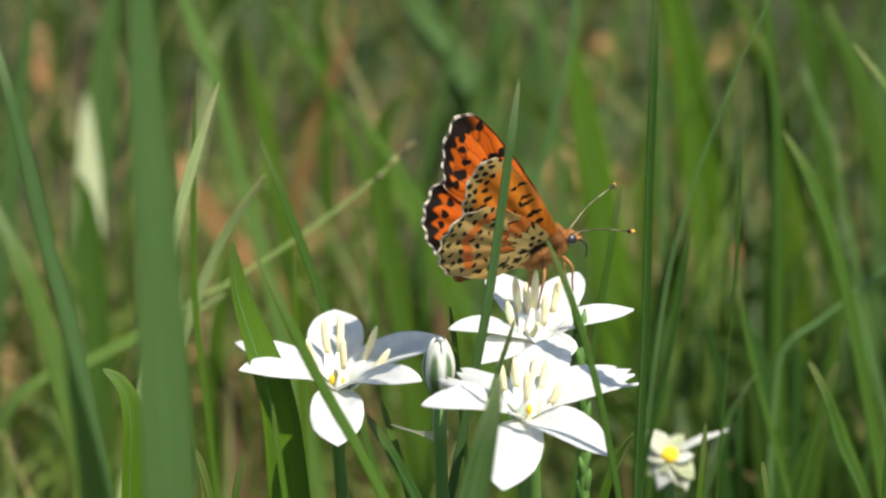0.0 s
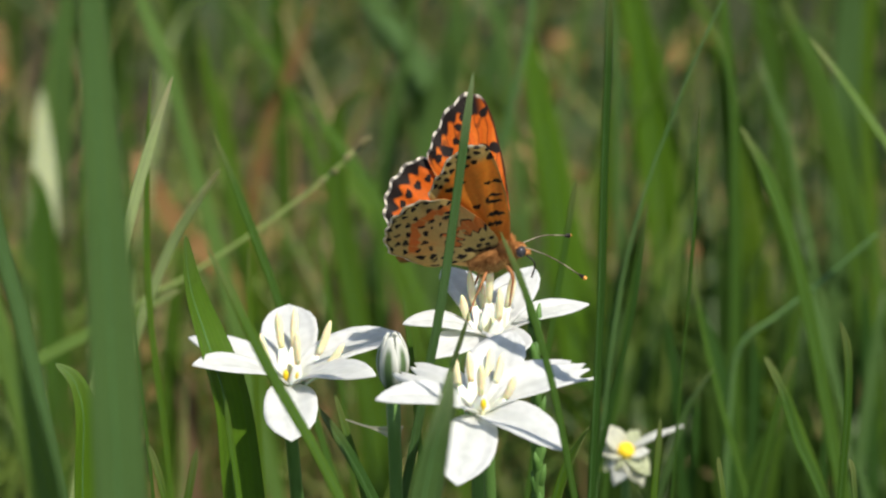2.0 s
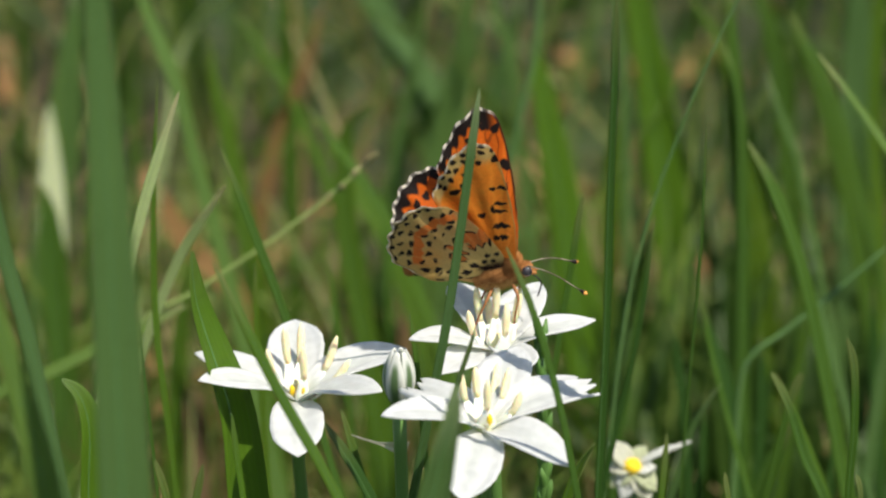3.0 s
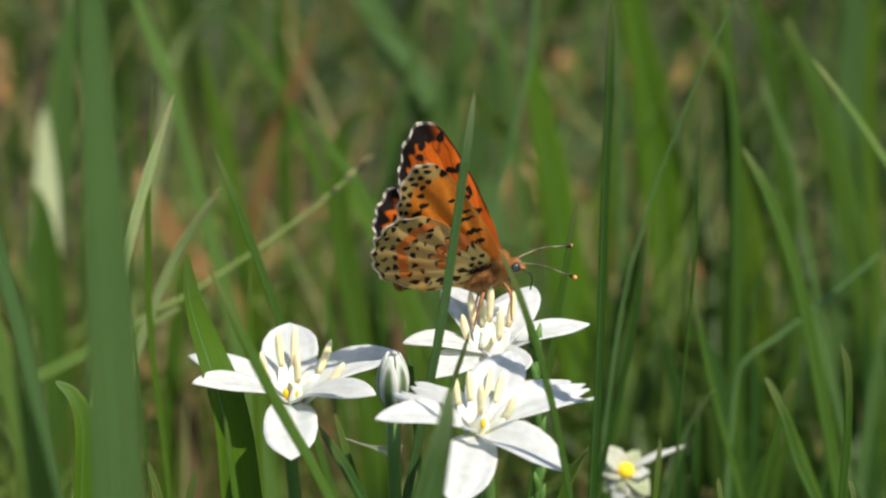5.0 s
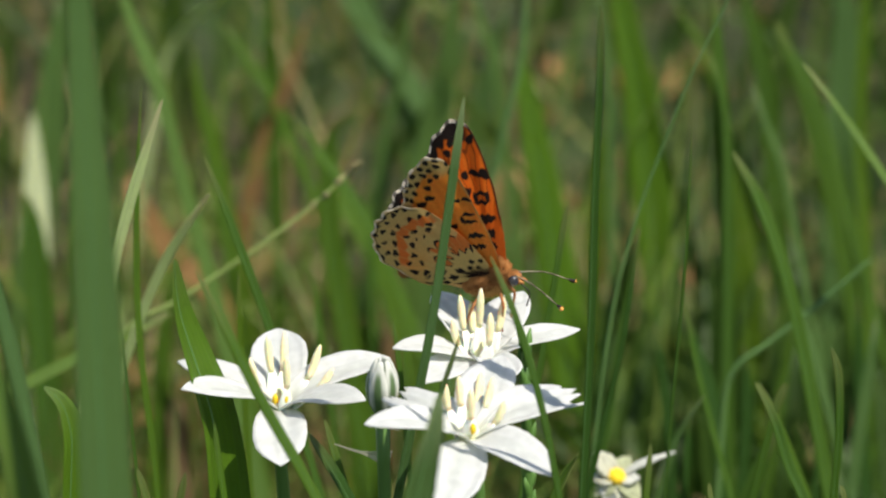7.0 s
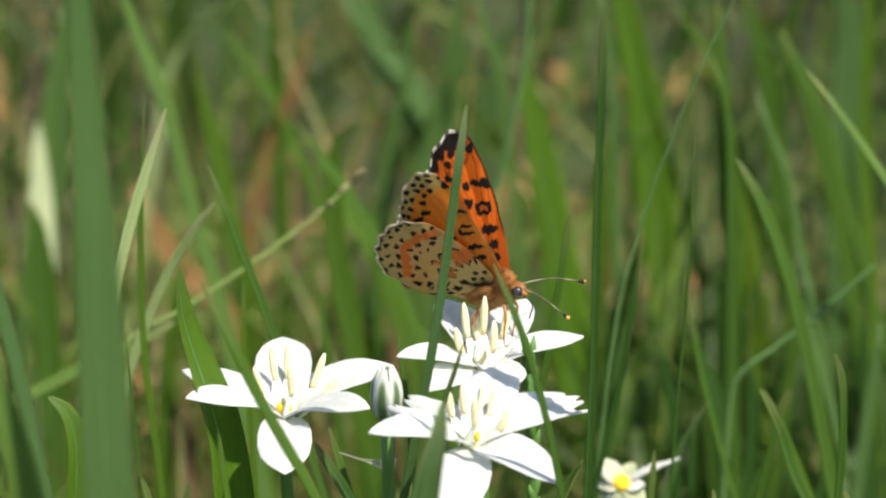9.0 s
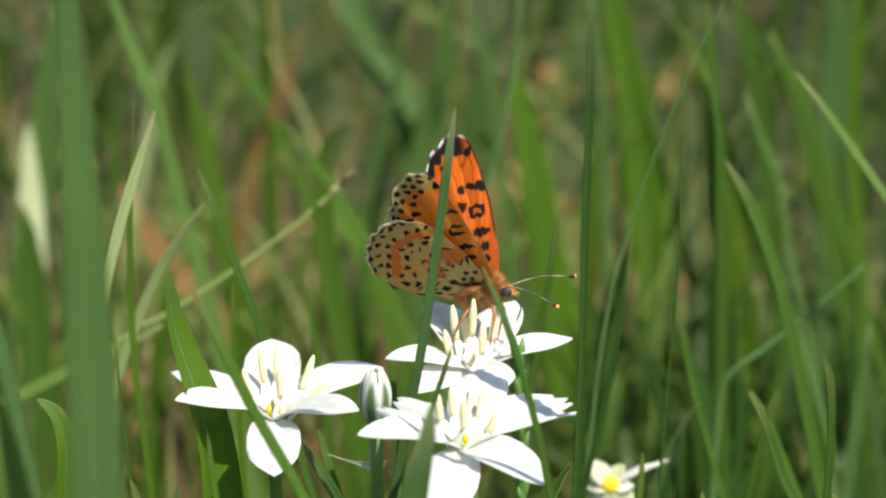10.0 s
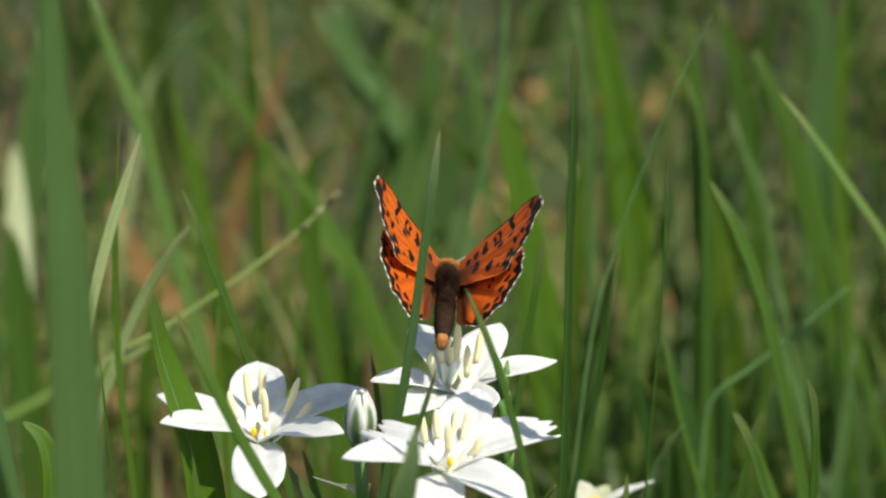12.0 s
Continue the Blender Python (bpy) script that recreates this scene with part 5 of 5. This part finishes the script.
def build_butterfly():
    b = empty("butterfly")
    mm = 0.001
    # the body hangs a little nose-down between the wings
    ca, sa = math.cos(radians(7)), math.sin(radians(7))
    def pts(*ps):
        return [((x * ca + (z - 1.5) * sa) * mm, y * mm, ((z - 1.5) * ca - x * sa + 1.5) * mm) for x, y, z in ps]
    def rad(*rs):
        return [r * mm for r in rs]
    link_mesh("thorax", *spindle(pts((-3.2, 0, 0.3), (-1.0, 0, 0.5), (1.2, 0, 0.6), (3.0, 0, 0.3)), rad(1.2, 1.9, 2.1, 1.7, 0.9), 18), FUR_ORANGE, b, "furry orange-brown thorax")
    link_mesh("back", *spindle(pts((-3.6, 0, 1.1), (-1.2, 0, 1.4), (1.0, 0, 1.4), (2.6, 0, 0.9)), rad(0.9, 1.5, 1.6, 1.3, 0.6), 16), FUR_DARK, b, "dark brown back")
    fuzz("side_fur", b, FUR_ORANGE, (0.0, 0, 0.35 * mm), rad(2.9, 1.9, 1.8), 4500, 0.7 * mm, 14, "orange-brown hair on the sides", -0.25, 0.5)
    link_mesh("breast", *spindle(pts((-3.0, 0, 0.1), (-1.0, 0, 0.1), (1.2, 0, 0.1), (3.0, 0, 0.1)), rad(0.9, 1.5, 1.65, 1.4, 0.8), 18), FUR_TAN, b, "buff underside of the thorax")
    fuzz("thorax_fur", b, FUR_DARK, (-0.4 * mm, 0, 0.5 * mm), rad(2.9, 1.7, 2.4), 8000, 1.4 * mm, 3, "brown hair on the back", 0.5)
    fuzz("collar_fur", b, FUR_ORANGE, (2.2 * mm, 0, 0.3 * mm), rad(0.8, 1.2, 1.2), 700, 0.7 * mm, 7, "orange collar hair", -1.0, 0.55)
    fuzz("shoulder_fur", b, FUR_ORANGE, (2.0 * mm, 0, 1.5 * mm), rad(1.1, 1.6, 1.3), 2600, 0.9 * mm, 23, "orange-brown hair on the shoulders", -0.3)
    fuzz("breast_fur", b, FUR_TAN, (0.0, 0, 0.3 * mm), rad(2.9, 1.8, 1.6), 3200, 0.7 * mm, 4, "orange-buff hair under the breast", -1.0, -0.05)
    made = {}
    abdomen = link_mesh("abdomen", *spindle(pts((-2.4, 0, 1.0), (-5.0, 0, 2.0), (-8.0, 0, 2.7), (-10.6, 0, 2.9)), rad(1.2, 1.35, 1.35, 1.2, 0.95, 0.6), 26), FUR_DARK, b, "dark brown abdomen")
    link_mesh("abdomen_tip", *spindle(pts((-9.9, 0, 2.85), (-10.8, 0, 2.9), (-11.7, 0, 2.85)), rad(0.75, 0.66, 0.4), 8), FUR_ORANGE, abdomen, "orange tip of the abdomen")
    fuzz("abdomen_fur", abdomen, FUR_DARK, (-6.2 * mm, 0, 2.2 * mm), rad(4.4, 1.1, 1.2), 5000, 0.5 * mm, 5, "short dark hair", 0.0)
    link_mesh("belly", *spindle(pts((-2.6, 0, 0.6), (-6.0, 0, 1.9), (-10.0, 0, 2.6)), rad(1.1, 1.15, 1.0, 0.7), 14), FUR_TAN, abdomen, "pale buff belly")
    fuzz("tip_fur", abdomen, FUR_ORANGE, (-10.9 * mm, 0, 2.85 * mm), rad(0.7, 0.55, 0.55), 500, 0.5 * mm, 9, "orange tuft of hair")
    made["abdomen"] = abdomen
    head = link_mesh("head", *spindle(pts((2.6, 0, 0.35), (3.6, 0, 0.35), (4.5, 0, 0.15)), rad(0.8, 1.1, 0.6), 10), FUR_ORANGE, b, "orange furry head")
    fuzz("head_fur", head, FUR_ORANGE, (3.5 * mm, 0, 0.45 * mm), rad(0.9, 0.9, 0.8), 500, 0.55 * mm, 6, "orange head hair")
    for s in (1, -1):
        link_mesh("eye", *spindle(pts((3.75, 0.55 * s, 0.35), (3.85, 0.95 * s, 0.35), (3.9, 1.25 * s, 0.35)), rad(0.6, 0.74, 0.35), 8), EYE, head, "slate-grey rounded eye")
        link_mesh("palp", *spindle(pts((4.2, 0.4 * s, -0.2), (4.6, 0.5 * s, -0.1), (5.1, 0.6 * s, -0.3)), rad(0.24, 0.28, 0.07), 8, 8), FUR_ORANGE, head, "orange palp")
        ant = link_mesh("antenna", *tube(spline([(0, 0, 0), (0.0050, 0, 0.0005), (0.0099, 0, 0)], 22), [0.000085] * 22, 6), ANTENNA, b, "thin ringed antenna")
        ant.location = pts((4.0, 0.45 * s, 1.0))[0]
        link_mesh("club", *spindle([(0.0097, 0, 0), (0.0102, 0, -0.00005), (0.0107, 0, -0.0001)], rad(0.10, 0.26, 0.29), 7, 8), CLUB, ant, "black antenna club")
        link_mesh("club_tip", *spindle([(0.0107, 0, -0.0001), (0.0109, 0, -0.0001), (0.0111, 0, -0.00012)], rad(0.29, 0.26, 0.08), 6, 8), CLUB_TIP, ant, "orange club tip")
        made["feeler_left" if s > 0 else "feeler_right"] = ant
        for path in (((1.6, 0.8 * s, -0.9), (2.2, 2.2 * s, -2.3), (1.4, 2.0 * s, -4.6), (0.9, 1.6 * s, -6.2)),
                     ((-0.8, 0.9 * s, -0.9), (-1.6, 2.6 * s, -1.7), (-3.2, 2.6 * s, -4.0), (-4.2, 2.4 * s, -5.6))):
            link_mesh("leg", *spindle(pts(*path), rad(0.26, 0.24, 0.16, 0.13, 0.11), 16, 6), LEG, b, "thin orange leg")
    link_mesh("proboscis", *tube(spline(pts((4.3, 0, -0.4), (5.2, 0, -1.8), (4.4, 0, -3.6)), 12), [0.0001] * 12, 6), CLUB, head, "thin dark proboscis")
    for s, key in ((1, "left"), (-1, "right")):
        made["fore_" + key] = wing("forewing", FORE_EDGE, (1.0, 0.5), fore_pattern, s, b, 0.15, "orange forewing with black spots and a white fringe")
        made["hind_" + key] = wing("hindwing", HIND_EDGE, (0.0, 0.4), hind_pattern, s, b, -0.15, "hindwing, orange above and cream with black dots below")
    tagged(b, "orange spotted butterfly feeding on a white flower", "butterfly")
    return b, made


BUTTERFLY, WINGS = build_butterfly()

# ---- bud, wilted flower, green spike, seed head, litter ----
def striped(U, V):
    """White bud petals with a green stripe that narrows and ends below the tip."""
    white = np.array([0.87, 0.88, 0.84])
    stripe = (np.clip(1.7 - np.abs(V) / (0.24 + 0.24 * (1 - U)), 0, 1) * np.clip((0.86 - U) / 0.12, 0, 1))[..., None]
    col = white * (1 - 0.9 * stripe) + np.array([0.07, 0.18, 0.02]) * 0.9 * stripe
    low = np.clip(1.25 - U / 0.20, 0, 1)[..., None]
    col = col * (1 - low) + np.array([0.12, 0.24, 0.04]) * low
    return np.concatenate([col.reshape(-1, 3)] * 2)


def flower_bud(base, height, width, foot, label):
    thing = empty("flower_bud", base)
    nu, nv = 18, 9
    u, v = np.linspace(0, 1, nu), np.linspace(-1, 1, nv)
    U, V = np.meshgrid(u, v, indexing="ij")
    for k in range(6):
        outer = 1.0 if k % 2 == 0 else 0.93
        r = width / 2 * np.sin(math.pi * (0.10 + 0.80 * U)) ** 0.75 * outer
        a = radians(k * 60 + 14) + V * radians(40) * (1 - 0.55 * U ** 3)
        P = np.stack([r * np.cos(a), r * np.sin(a), height * U * (1 - 0.02 * V * V)], 2) / 1000
        verts, faces = shell(P, 0.0003)
        col = striped(U, V)
        col = np.concatenate([col, np.ones((len(col), 1))], 1)
        link_mesh("petal", verts, faces, PETAL, thing, attributes=[("pattern", col)])
    f = np.array(foot) - np.array(base)
    st = spline([(0, 0, 0.0004), tuple(f * 0.12 + np.array([0, 0, 0.001])), tuple(f * 0.5), tuple(f)], 22)
    rad = np.linspace(0.0008, 0.0012, 22)
    rad[0] = width / 2000 * 0.5
    link_mesh("stem", *tube(st, rad, 8), STEM, thing, "green stem")
    return tagged(thing, label, "flower bud")


flower_bud((-0.0073, -0.0274, 0.1594), 7.4, 3.9, (-0.003, -0.018, 0.0), "closed white flower bud striped with green")


def wilted_flower():
    c = np.array((0.0241, 0.0570, 0.1137))
    thing = empty("wilted_flower", c)
    ax = np.array([0.1, -0.5, 0.86])
    ax /= np.linalg.norm(ax)
    for k, (x, y, z, w) in enumerate(((-3.0, 0.6, 3.8, 3.4), (8.2, 1.6, 3.6, 1.1), (3.6, -1.2, -2.6, 3.2), (2.4, -2.0, -4.2, 3.0), (-1.6, -2.4, -3.9, 3.0), (2.0, 2.2, 2.6, 2.6), (-3.4, -1.0, 0.4, 2.8), (3.4, -0.6, 0.6, 2.6), (-2.8, -1.4, -2.2, 2.8))):
        tepal(thing, ax, (x, y, z), w, 40 + k, 0.45, False, ((0.74, 0.74, 0.62), (0.80, 0.81, 0.78), (0.64, 0.68, 0.46))[k % 3])
    link_mesh("flower_centre", *tube([ax * q for q in (-0.0002, 0.0003, 0.0009, 0.0014, 0.0017)], [0.0008, 0.0012, 0.0013, 0.0010, 0.0004], 12), POLLEN, thing, "yellow flower centre")
    f = np.array([0.026, 0.064, 0.0]) - c
    link_mesh("stem", *tube(spline([-ax * 0.0003, f * 0.3 + np.array([0.0005, 0, 0]), f], 16), np.linspace(0.0006, 0.001, 16), 8), STEM, thing, "green stem")
    tagged(thing, "wilted creamy white flower with a yellow centre", "flower")


wilted_flower()


def green_spike():
    top, foot = np.array((0.0108, -0.0052, 0.1585)), np.array((0.0128, -0.0040, 0.0))
    thing = empty("flower_spike", foot)
    path = spline([(0, 0, 0), tuple((top - foot) * 0.5 + np.array([0.0008, 0, 0])), tuple(top - foot)], 30)
    link_mesh("stem", *tube(path, np.linspace(0.0013, 0.0006, 30), 8), STEM, thing)
    rng = random.Random(8)
    for k in range(26):
        h = 0.82 + 0.18 * k / 25
        p = np.array([np.interp(h, np.linspace(0, 1, 30), path[:, i]) for i in range(3)])
        a = k * 2.4
        out = np.array([math.cos(a), math.sin(a), 3.4 + 1.2 * rng.random()])
        out /= np.linalg.norm(out)
        L = 0.0040 * rng.uniform(0.8, 1.2)
        link_mesh("bract", *tube([p + out * L * q for q in (0, 0.3, 0.65, 1.0)], [0.0003, 0.0006, 0.0005, 0.0001], 7), LEAF_SKIN, thing)
    tagged(thing, "green spike of small closed bracts between the flowers", "flower spike")


LEAF_SKIN = skin_material("bract_green", [(0.3, (0.06, 0.15, 0.025)), (0.7, (0.11, 0.22, 0.05))], 500, 0.5, 0.4)


def membrane_material():
    """Dead papery skin, thin enough to see through."""
    m, nt, out = mat("membrane")
    n = noise_node(nt, 500, 4, (0.3, 1, 1))
    c = ramp(nt, n.outputs[0], [(0.3, (0.52, 0.50, 0.40)), (0.7, (0.68, 0.66, 0.56))]).outputs[0]
    leafy(nt, out, c, 0.5, 0.4, n.outputs[0], 0.2, 0.3, (1, 1, 0.9))
    clear = nt.nodes.new("ShaderNodeBsdfTransparent")
    mx = nt.nodes.new("ShaderNodeMixShader")
    mx.inputs[0].default_value = 0.45
    nt.links.new(out.inputs[0].links[0].from_socket, mx.inputs[1])
    nt.links.new(clear.outputs[0], mx.inputs[2])
    nt.links.new(mx.outputs[0], out.inputs[0])
    return m


MEMBRANE = membrane_material()
green_spike()


def curled_leaf(at, length, width, turn, rise, material, label, curl=0.6, seed=1):
    """A dead leaf, pointed at both ends and curled along its middle."""
    nu, nv = 18, 9
    u, v = np.linspace(0, 1, nu), np.linspace(-1, 1, nv)
    U, V = np.meshgrid(u, v, indexing="ij")
    w = width / 2 * np.sin(math.pi * (0.03 + 0.94 * U)) ** 0.8
    x = length * U
    y = w * V * np.cos(curl * V)
    z = w * np.abs(V) * curl + rise * length * U ** 1.4 + 0.04 * length * np.sin(U * 7 + seed) + 0.08 * w * np.sin(V * 8 + U * 9 + seed)
    a = radians(turn)
    P = np.stack([x * math.cos(a) - y * math.sin(a), x * math.sin(a) + y * math.cos(a), z - z.min()], 2) / 1000
    verts, faces = shell(P, 0.0002)
    ob = link_mesh("dry_leaf", verts, faces, material)
    ob.location = at
    return tagged(ob, label, "leaf", "dead leaves")


_lr = random.Random(21)
for _x, _y in ((-0.045, 0.326), (-0.067, 0.307), (-0.051, 0.351), (-0.038, 0.296), (-0.052, 0.411), (-0.045, 0.326), (-0.017, 0.332), (-0.014, 0.312), (-0.021, 0.291), (-0.039, 0.294), (0.001, 0.460), (0.012, 0.428), (-0.090, 0.504), (0.042, 0.511), (0.027, 0.500), (0.033, 0.438), (-0.028, 0.315), (-0.052, 0.293), (-0.085, 0.332), (0.014, 0.298), (-0.005, 0.345), (0.054, 0.366), (-0.032, 0.404)):
    for _k in range(3):
        _a, _b = _x + _lr.gauss(0, 0.0025), _y + _lr.gauss(0, 0.008)
        curled_leaf((_a, _b, ground_height(_a, _b) + 0.001 + 0.002 * _k), _lr.uniform(8, 17), _lr.uniform(4, 8), _lr.uniform(0, 360), _lr.uniform(0.2, 0.9), LITTER,
                    "curled orange-brown dead leaf lying on the soil", curl=_lr.uniform(0.3, 0.9), seed=_lr.randint(1, 50))


def papery_bract(tip, base, widths, sag):
    """A dead bract: a thread at its tip that opens into a folded, see-through sheet where it joins the stem."""
    tip, base = np.array(tip), np.array(base)
    d = (base - tip) / np.linalg.norm(base - tip)
    up = np.cross((0, 1, 0), d)
    up /= np.linalg.norm(up)
    if up[2] < 0:
        up = -up
    nu, nv = 30, 9
    u, v = np.linspace(0, 1, nu), np.linspace(-1, 1, nv)
    w = np.interp(u, (0, 0.3, 0.5, 0.65, 0.85, 1.0), widths) / 1000
    P = np.zeros((nu, nv, 3))
    for k in range(nu):
        c = tip + (base - tip) * u[k] - up * sag / 1000 * math.sin(math.pi * u[k])
        for j in range(nv):
            fold = 0.22 * abs(v[j]) + 0.07 * math.sin(v[j] * 6 + u[k] * 8)
            P[k, j] = c + up * w[k] / 2 * v[j] + np.array((0, -1, 0)) * w[k] * fold
    verts, faces = shell(P - tip, 0.00006)
    ob = link_mesh("bract", verts, faces, MEMBRANE)
    ob.location = tip
    return tagged(ob, "thin papery withered bract on the flower stem", "bract")


papery_bract((-0.0134, -0.0194, 0.1518), (-0.0063, -0.0194, 0.1500), (0.10, 0.22, 0.40, 0.9, 1.9, 2.3), 0.25)


# ---- what moves ----
# seconds, place of the butterfly, heading, nose up, roll, opening of right and left wings, sweep of the forewings, drop of the hindwings
FLIGHT = [
    (0.0, 0.00634, -0.00622, 0.17023, 10.4, 32.6, 7.9, 68.6, 74.1, 0.7, -0.0),
    (0.5, 0.00739, -0.00536, 0.17002, 5.9, 31.8, 2.7, 69.5, 80.1, -4.5, -1.4),
    (1.0, 0.00704, -0.00468, 0.16790, -3.7, 18.0, -4.0, 58.8, 61.4, -5.1, -2.3),
    (1.5, 0.00708, -0.00398, 0.16741, -6.2, 10.3, -3.8, 59.0, 62.2, -9.6, 3.4),
    (2.0, 0.00545, -0.00316, 0.16729, 1.9, 19.7, -4.2, 55.4, 57.1, -7.3, 2.3),
    (2.5, 0.00540, -0.00267, 0.16647, -3.4, 15.1, -1.5, 76.1, 76.2, -7.1, 9.2),
    (3.0, 0.00545, -0.00236, 0.16669, -3.7, 18.5, 1.4, 71.3, 72.0, -8.5, 7.0),
    (3.5, 0.00480, -0.00166, 0.16683, 2.1, 25.9, -6.7, 53.3, 57.1, -6.3, 0.7),
    (5.5, 0.00506, -0.00227, 0.16715, -7.2, 27.6, 7.4, 72.7, 75.3, 0.8, 2.1),
    (6.0, 0.00577, -0.00097, 0.16650, -16.0, 21.8, 1.9, 64.4, 74.9, -1.5, 1.0),
    (6.5, 0.00584, -0.00012, 0.16619, -16.6, 21.6, 2.6, 66.8, 78.6, -1.6, 2.0),
    (7.0, 0.00624, 0.00041, 0.16578, -20.1, 20.9, 3.3, 68.2, 79.0, -2.6, 0.8),
    (9.0, 0.00622, -0.00079, 0.16572, -18.9, 20.1, -3.1, 61.1, 77.2, 2.8, 3.1),
    (9.5, 0.00614, -0.00062, 0.16568, -17.8, 19.1, -5.9, 56.2, 65.5, 4.8, 3.3),
    (10.0, 0.00612, -0.00166, 0.16620, -13.5, 18.4, -9.9, 55.4, 64.8, 5.2, 2.7),
    (10.5, 0.00869, -0.00196, 0.16803, -10.8, 24.6, 2.1, 60.7, 78.0, -5.0, -2.2),
    (11.0, 0.00712, -0.00184, 0.16997, 30.8, 34.5, 16.2, 66.5, 67.7, 4.3, 2.6),
    (11.5, 0.00661, -0.00198, 0.16941, 38.4, 28.5, 9.1, 50.0, 58.8, 2.8, 2.3),
    (12.0, 0.00330, -0.00137, 0.17017, 85.9, 23.9, 14.4, 64.7, 49.4, 5.5, 5.2),
]
# seconds, spread and lift of the right and of the left antenna
FEELERS = [
    (0.0, 49, 6, 41, -8),
    (0.5, 48, -2, 46, -2),
    (1.0, 50, -16, 53, -14),
    (1.5, 48, -24, 59, -18),
    (2.0, 43, -20, 55, -16),
    (2.5, 46, -12, 59, -24),
    (3.0, 45, -10, 59, -24),
    (3.5, 42, -20, 51, -16),
    (5.5, 44, -4, 54, -24),
    (6.0, 39, -16, 55, -20),
    (6.5, 38, -12, 59, -22),
    (7.0, 39, -14, 66, -30),
    (9.0, 36, -16, 62, -16),
    (9.5, 37, -14, 63, -10),
    (10.0, 39, -10, 56, -6),
    (10.5, 34, -10, 64, 0),
    (11.0, 48, 6, 48, -6),
    (11.5, 48, 6, 45, -8),
    (12.0, 50, 8, 50, 0),
]


def motions():
    rows, right, left, fore_right, fore_left = [], [], [], [], []
    for t, x, y, z, yaw, pitch, roll, near, far, sweep, drop in FLIGHT:
        rows.append((t, pose(x, y, z, roll, -pitch, yaw)))
        hinge_r, hinge_l = Matrix.Translation((0, -0.001, 0.0015)), Matrix.Translation((0, 0.001, 0.0015))
        turn_r, turn_l = pose(0, 0, 0, -near), pose(0, 0, 0, far)
        right.append((t, hinge_r @ pose(0, 0, 0, drop - near)))
        left.append((t, hinge_l @ pose(0, 0, 0, far - drop)))
        fore_right.append((t, hinge_r @ turn_r @ pose(0, 0, 0, 0, 0, -sweep)))
        fore_left.append((t, hinge_l @ turn_l @ pose(0, 0, 0, 0, 0, sweep)))
    walk(BUTTERFLY, rows)
    walk(WINGS["hind_right"], right)
    walk(WINGS["hind_left"], left)
    walk(WINGS["fore_right"], fore_right)
    walk(WINGS["fore_left"], fore_left)
    # the abdomen droops when the wings open
    joint, back = Matrix.Translation((-0.0024, 0, 0.0011)), Matrix.Translation((0.0024, 0, -0.0011))
    walk(WINGS["abdomen"], [(t, joint @ pose(0, 0, 0, 0, -bend) @ back) for t, bend in ((0.0, 0), (10.5, 0), (11.0, 9), (11.5, 11), (12.0, 16))])
    for key, side, k in (("feeler_right", -1, 1), ("feeler_left", 1, 3)):
        foot = Matrix.Translation(WINGS[key].location)
        walk(WINGS[key], [(r[0], foot @ pose(0, 0, 0, 0, 7) @ pose(0, 0, 0, 0, 0, side * r[k]) @ pose(0, 0, 0, 0, -r[k + 1])) for r in FEELERS])


motions()
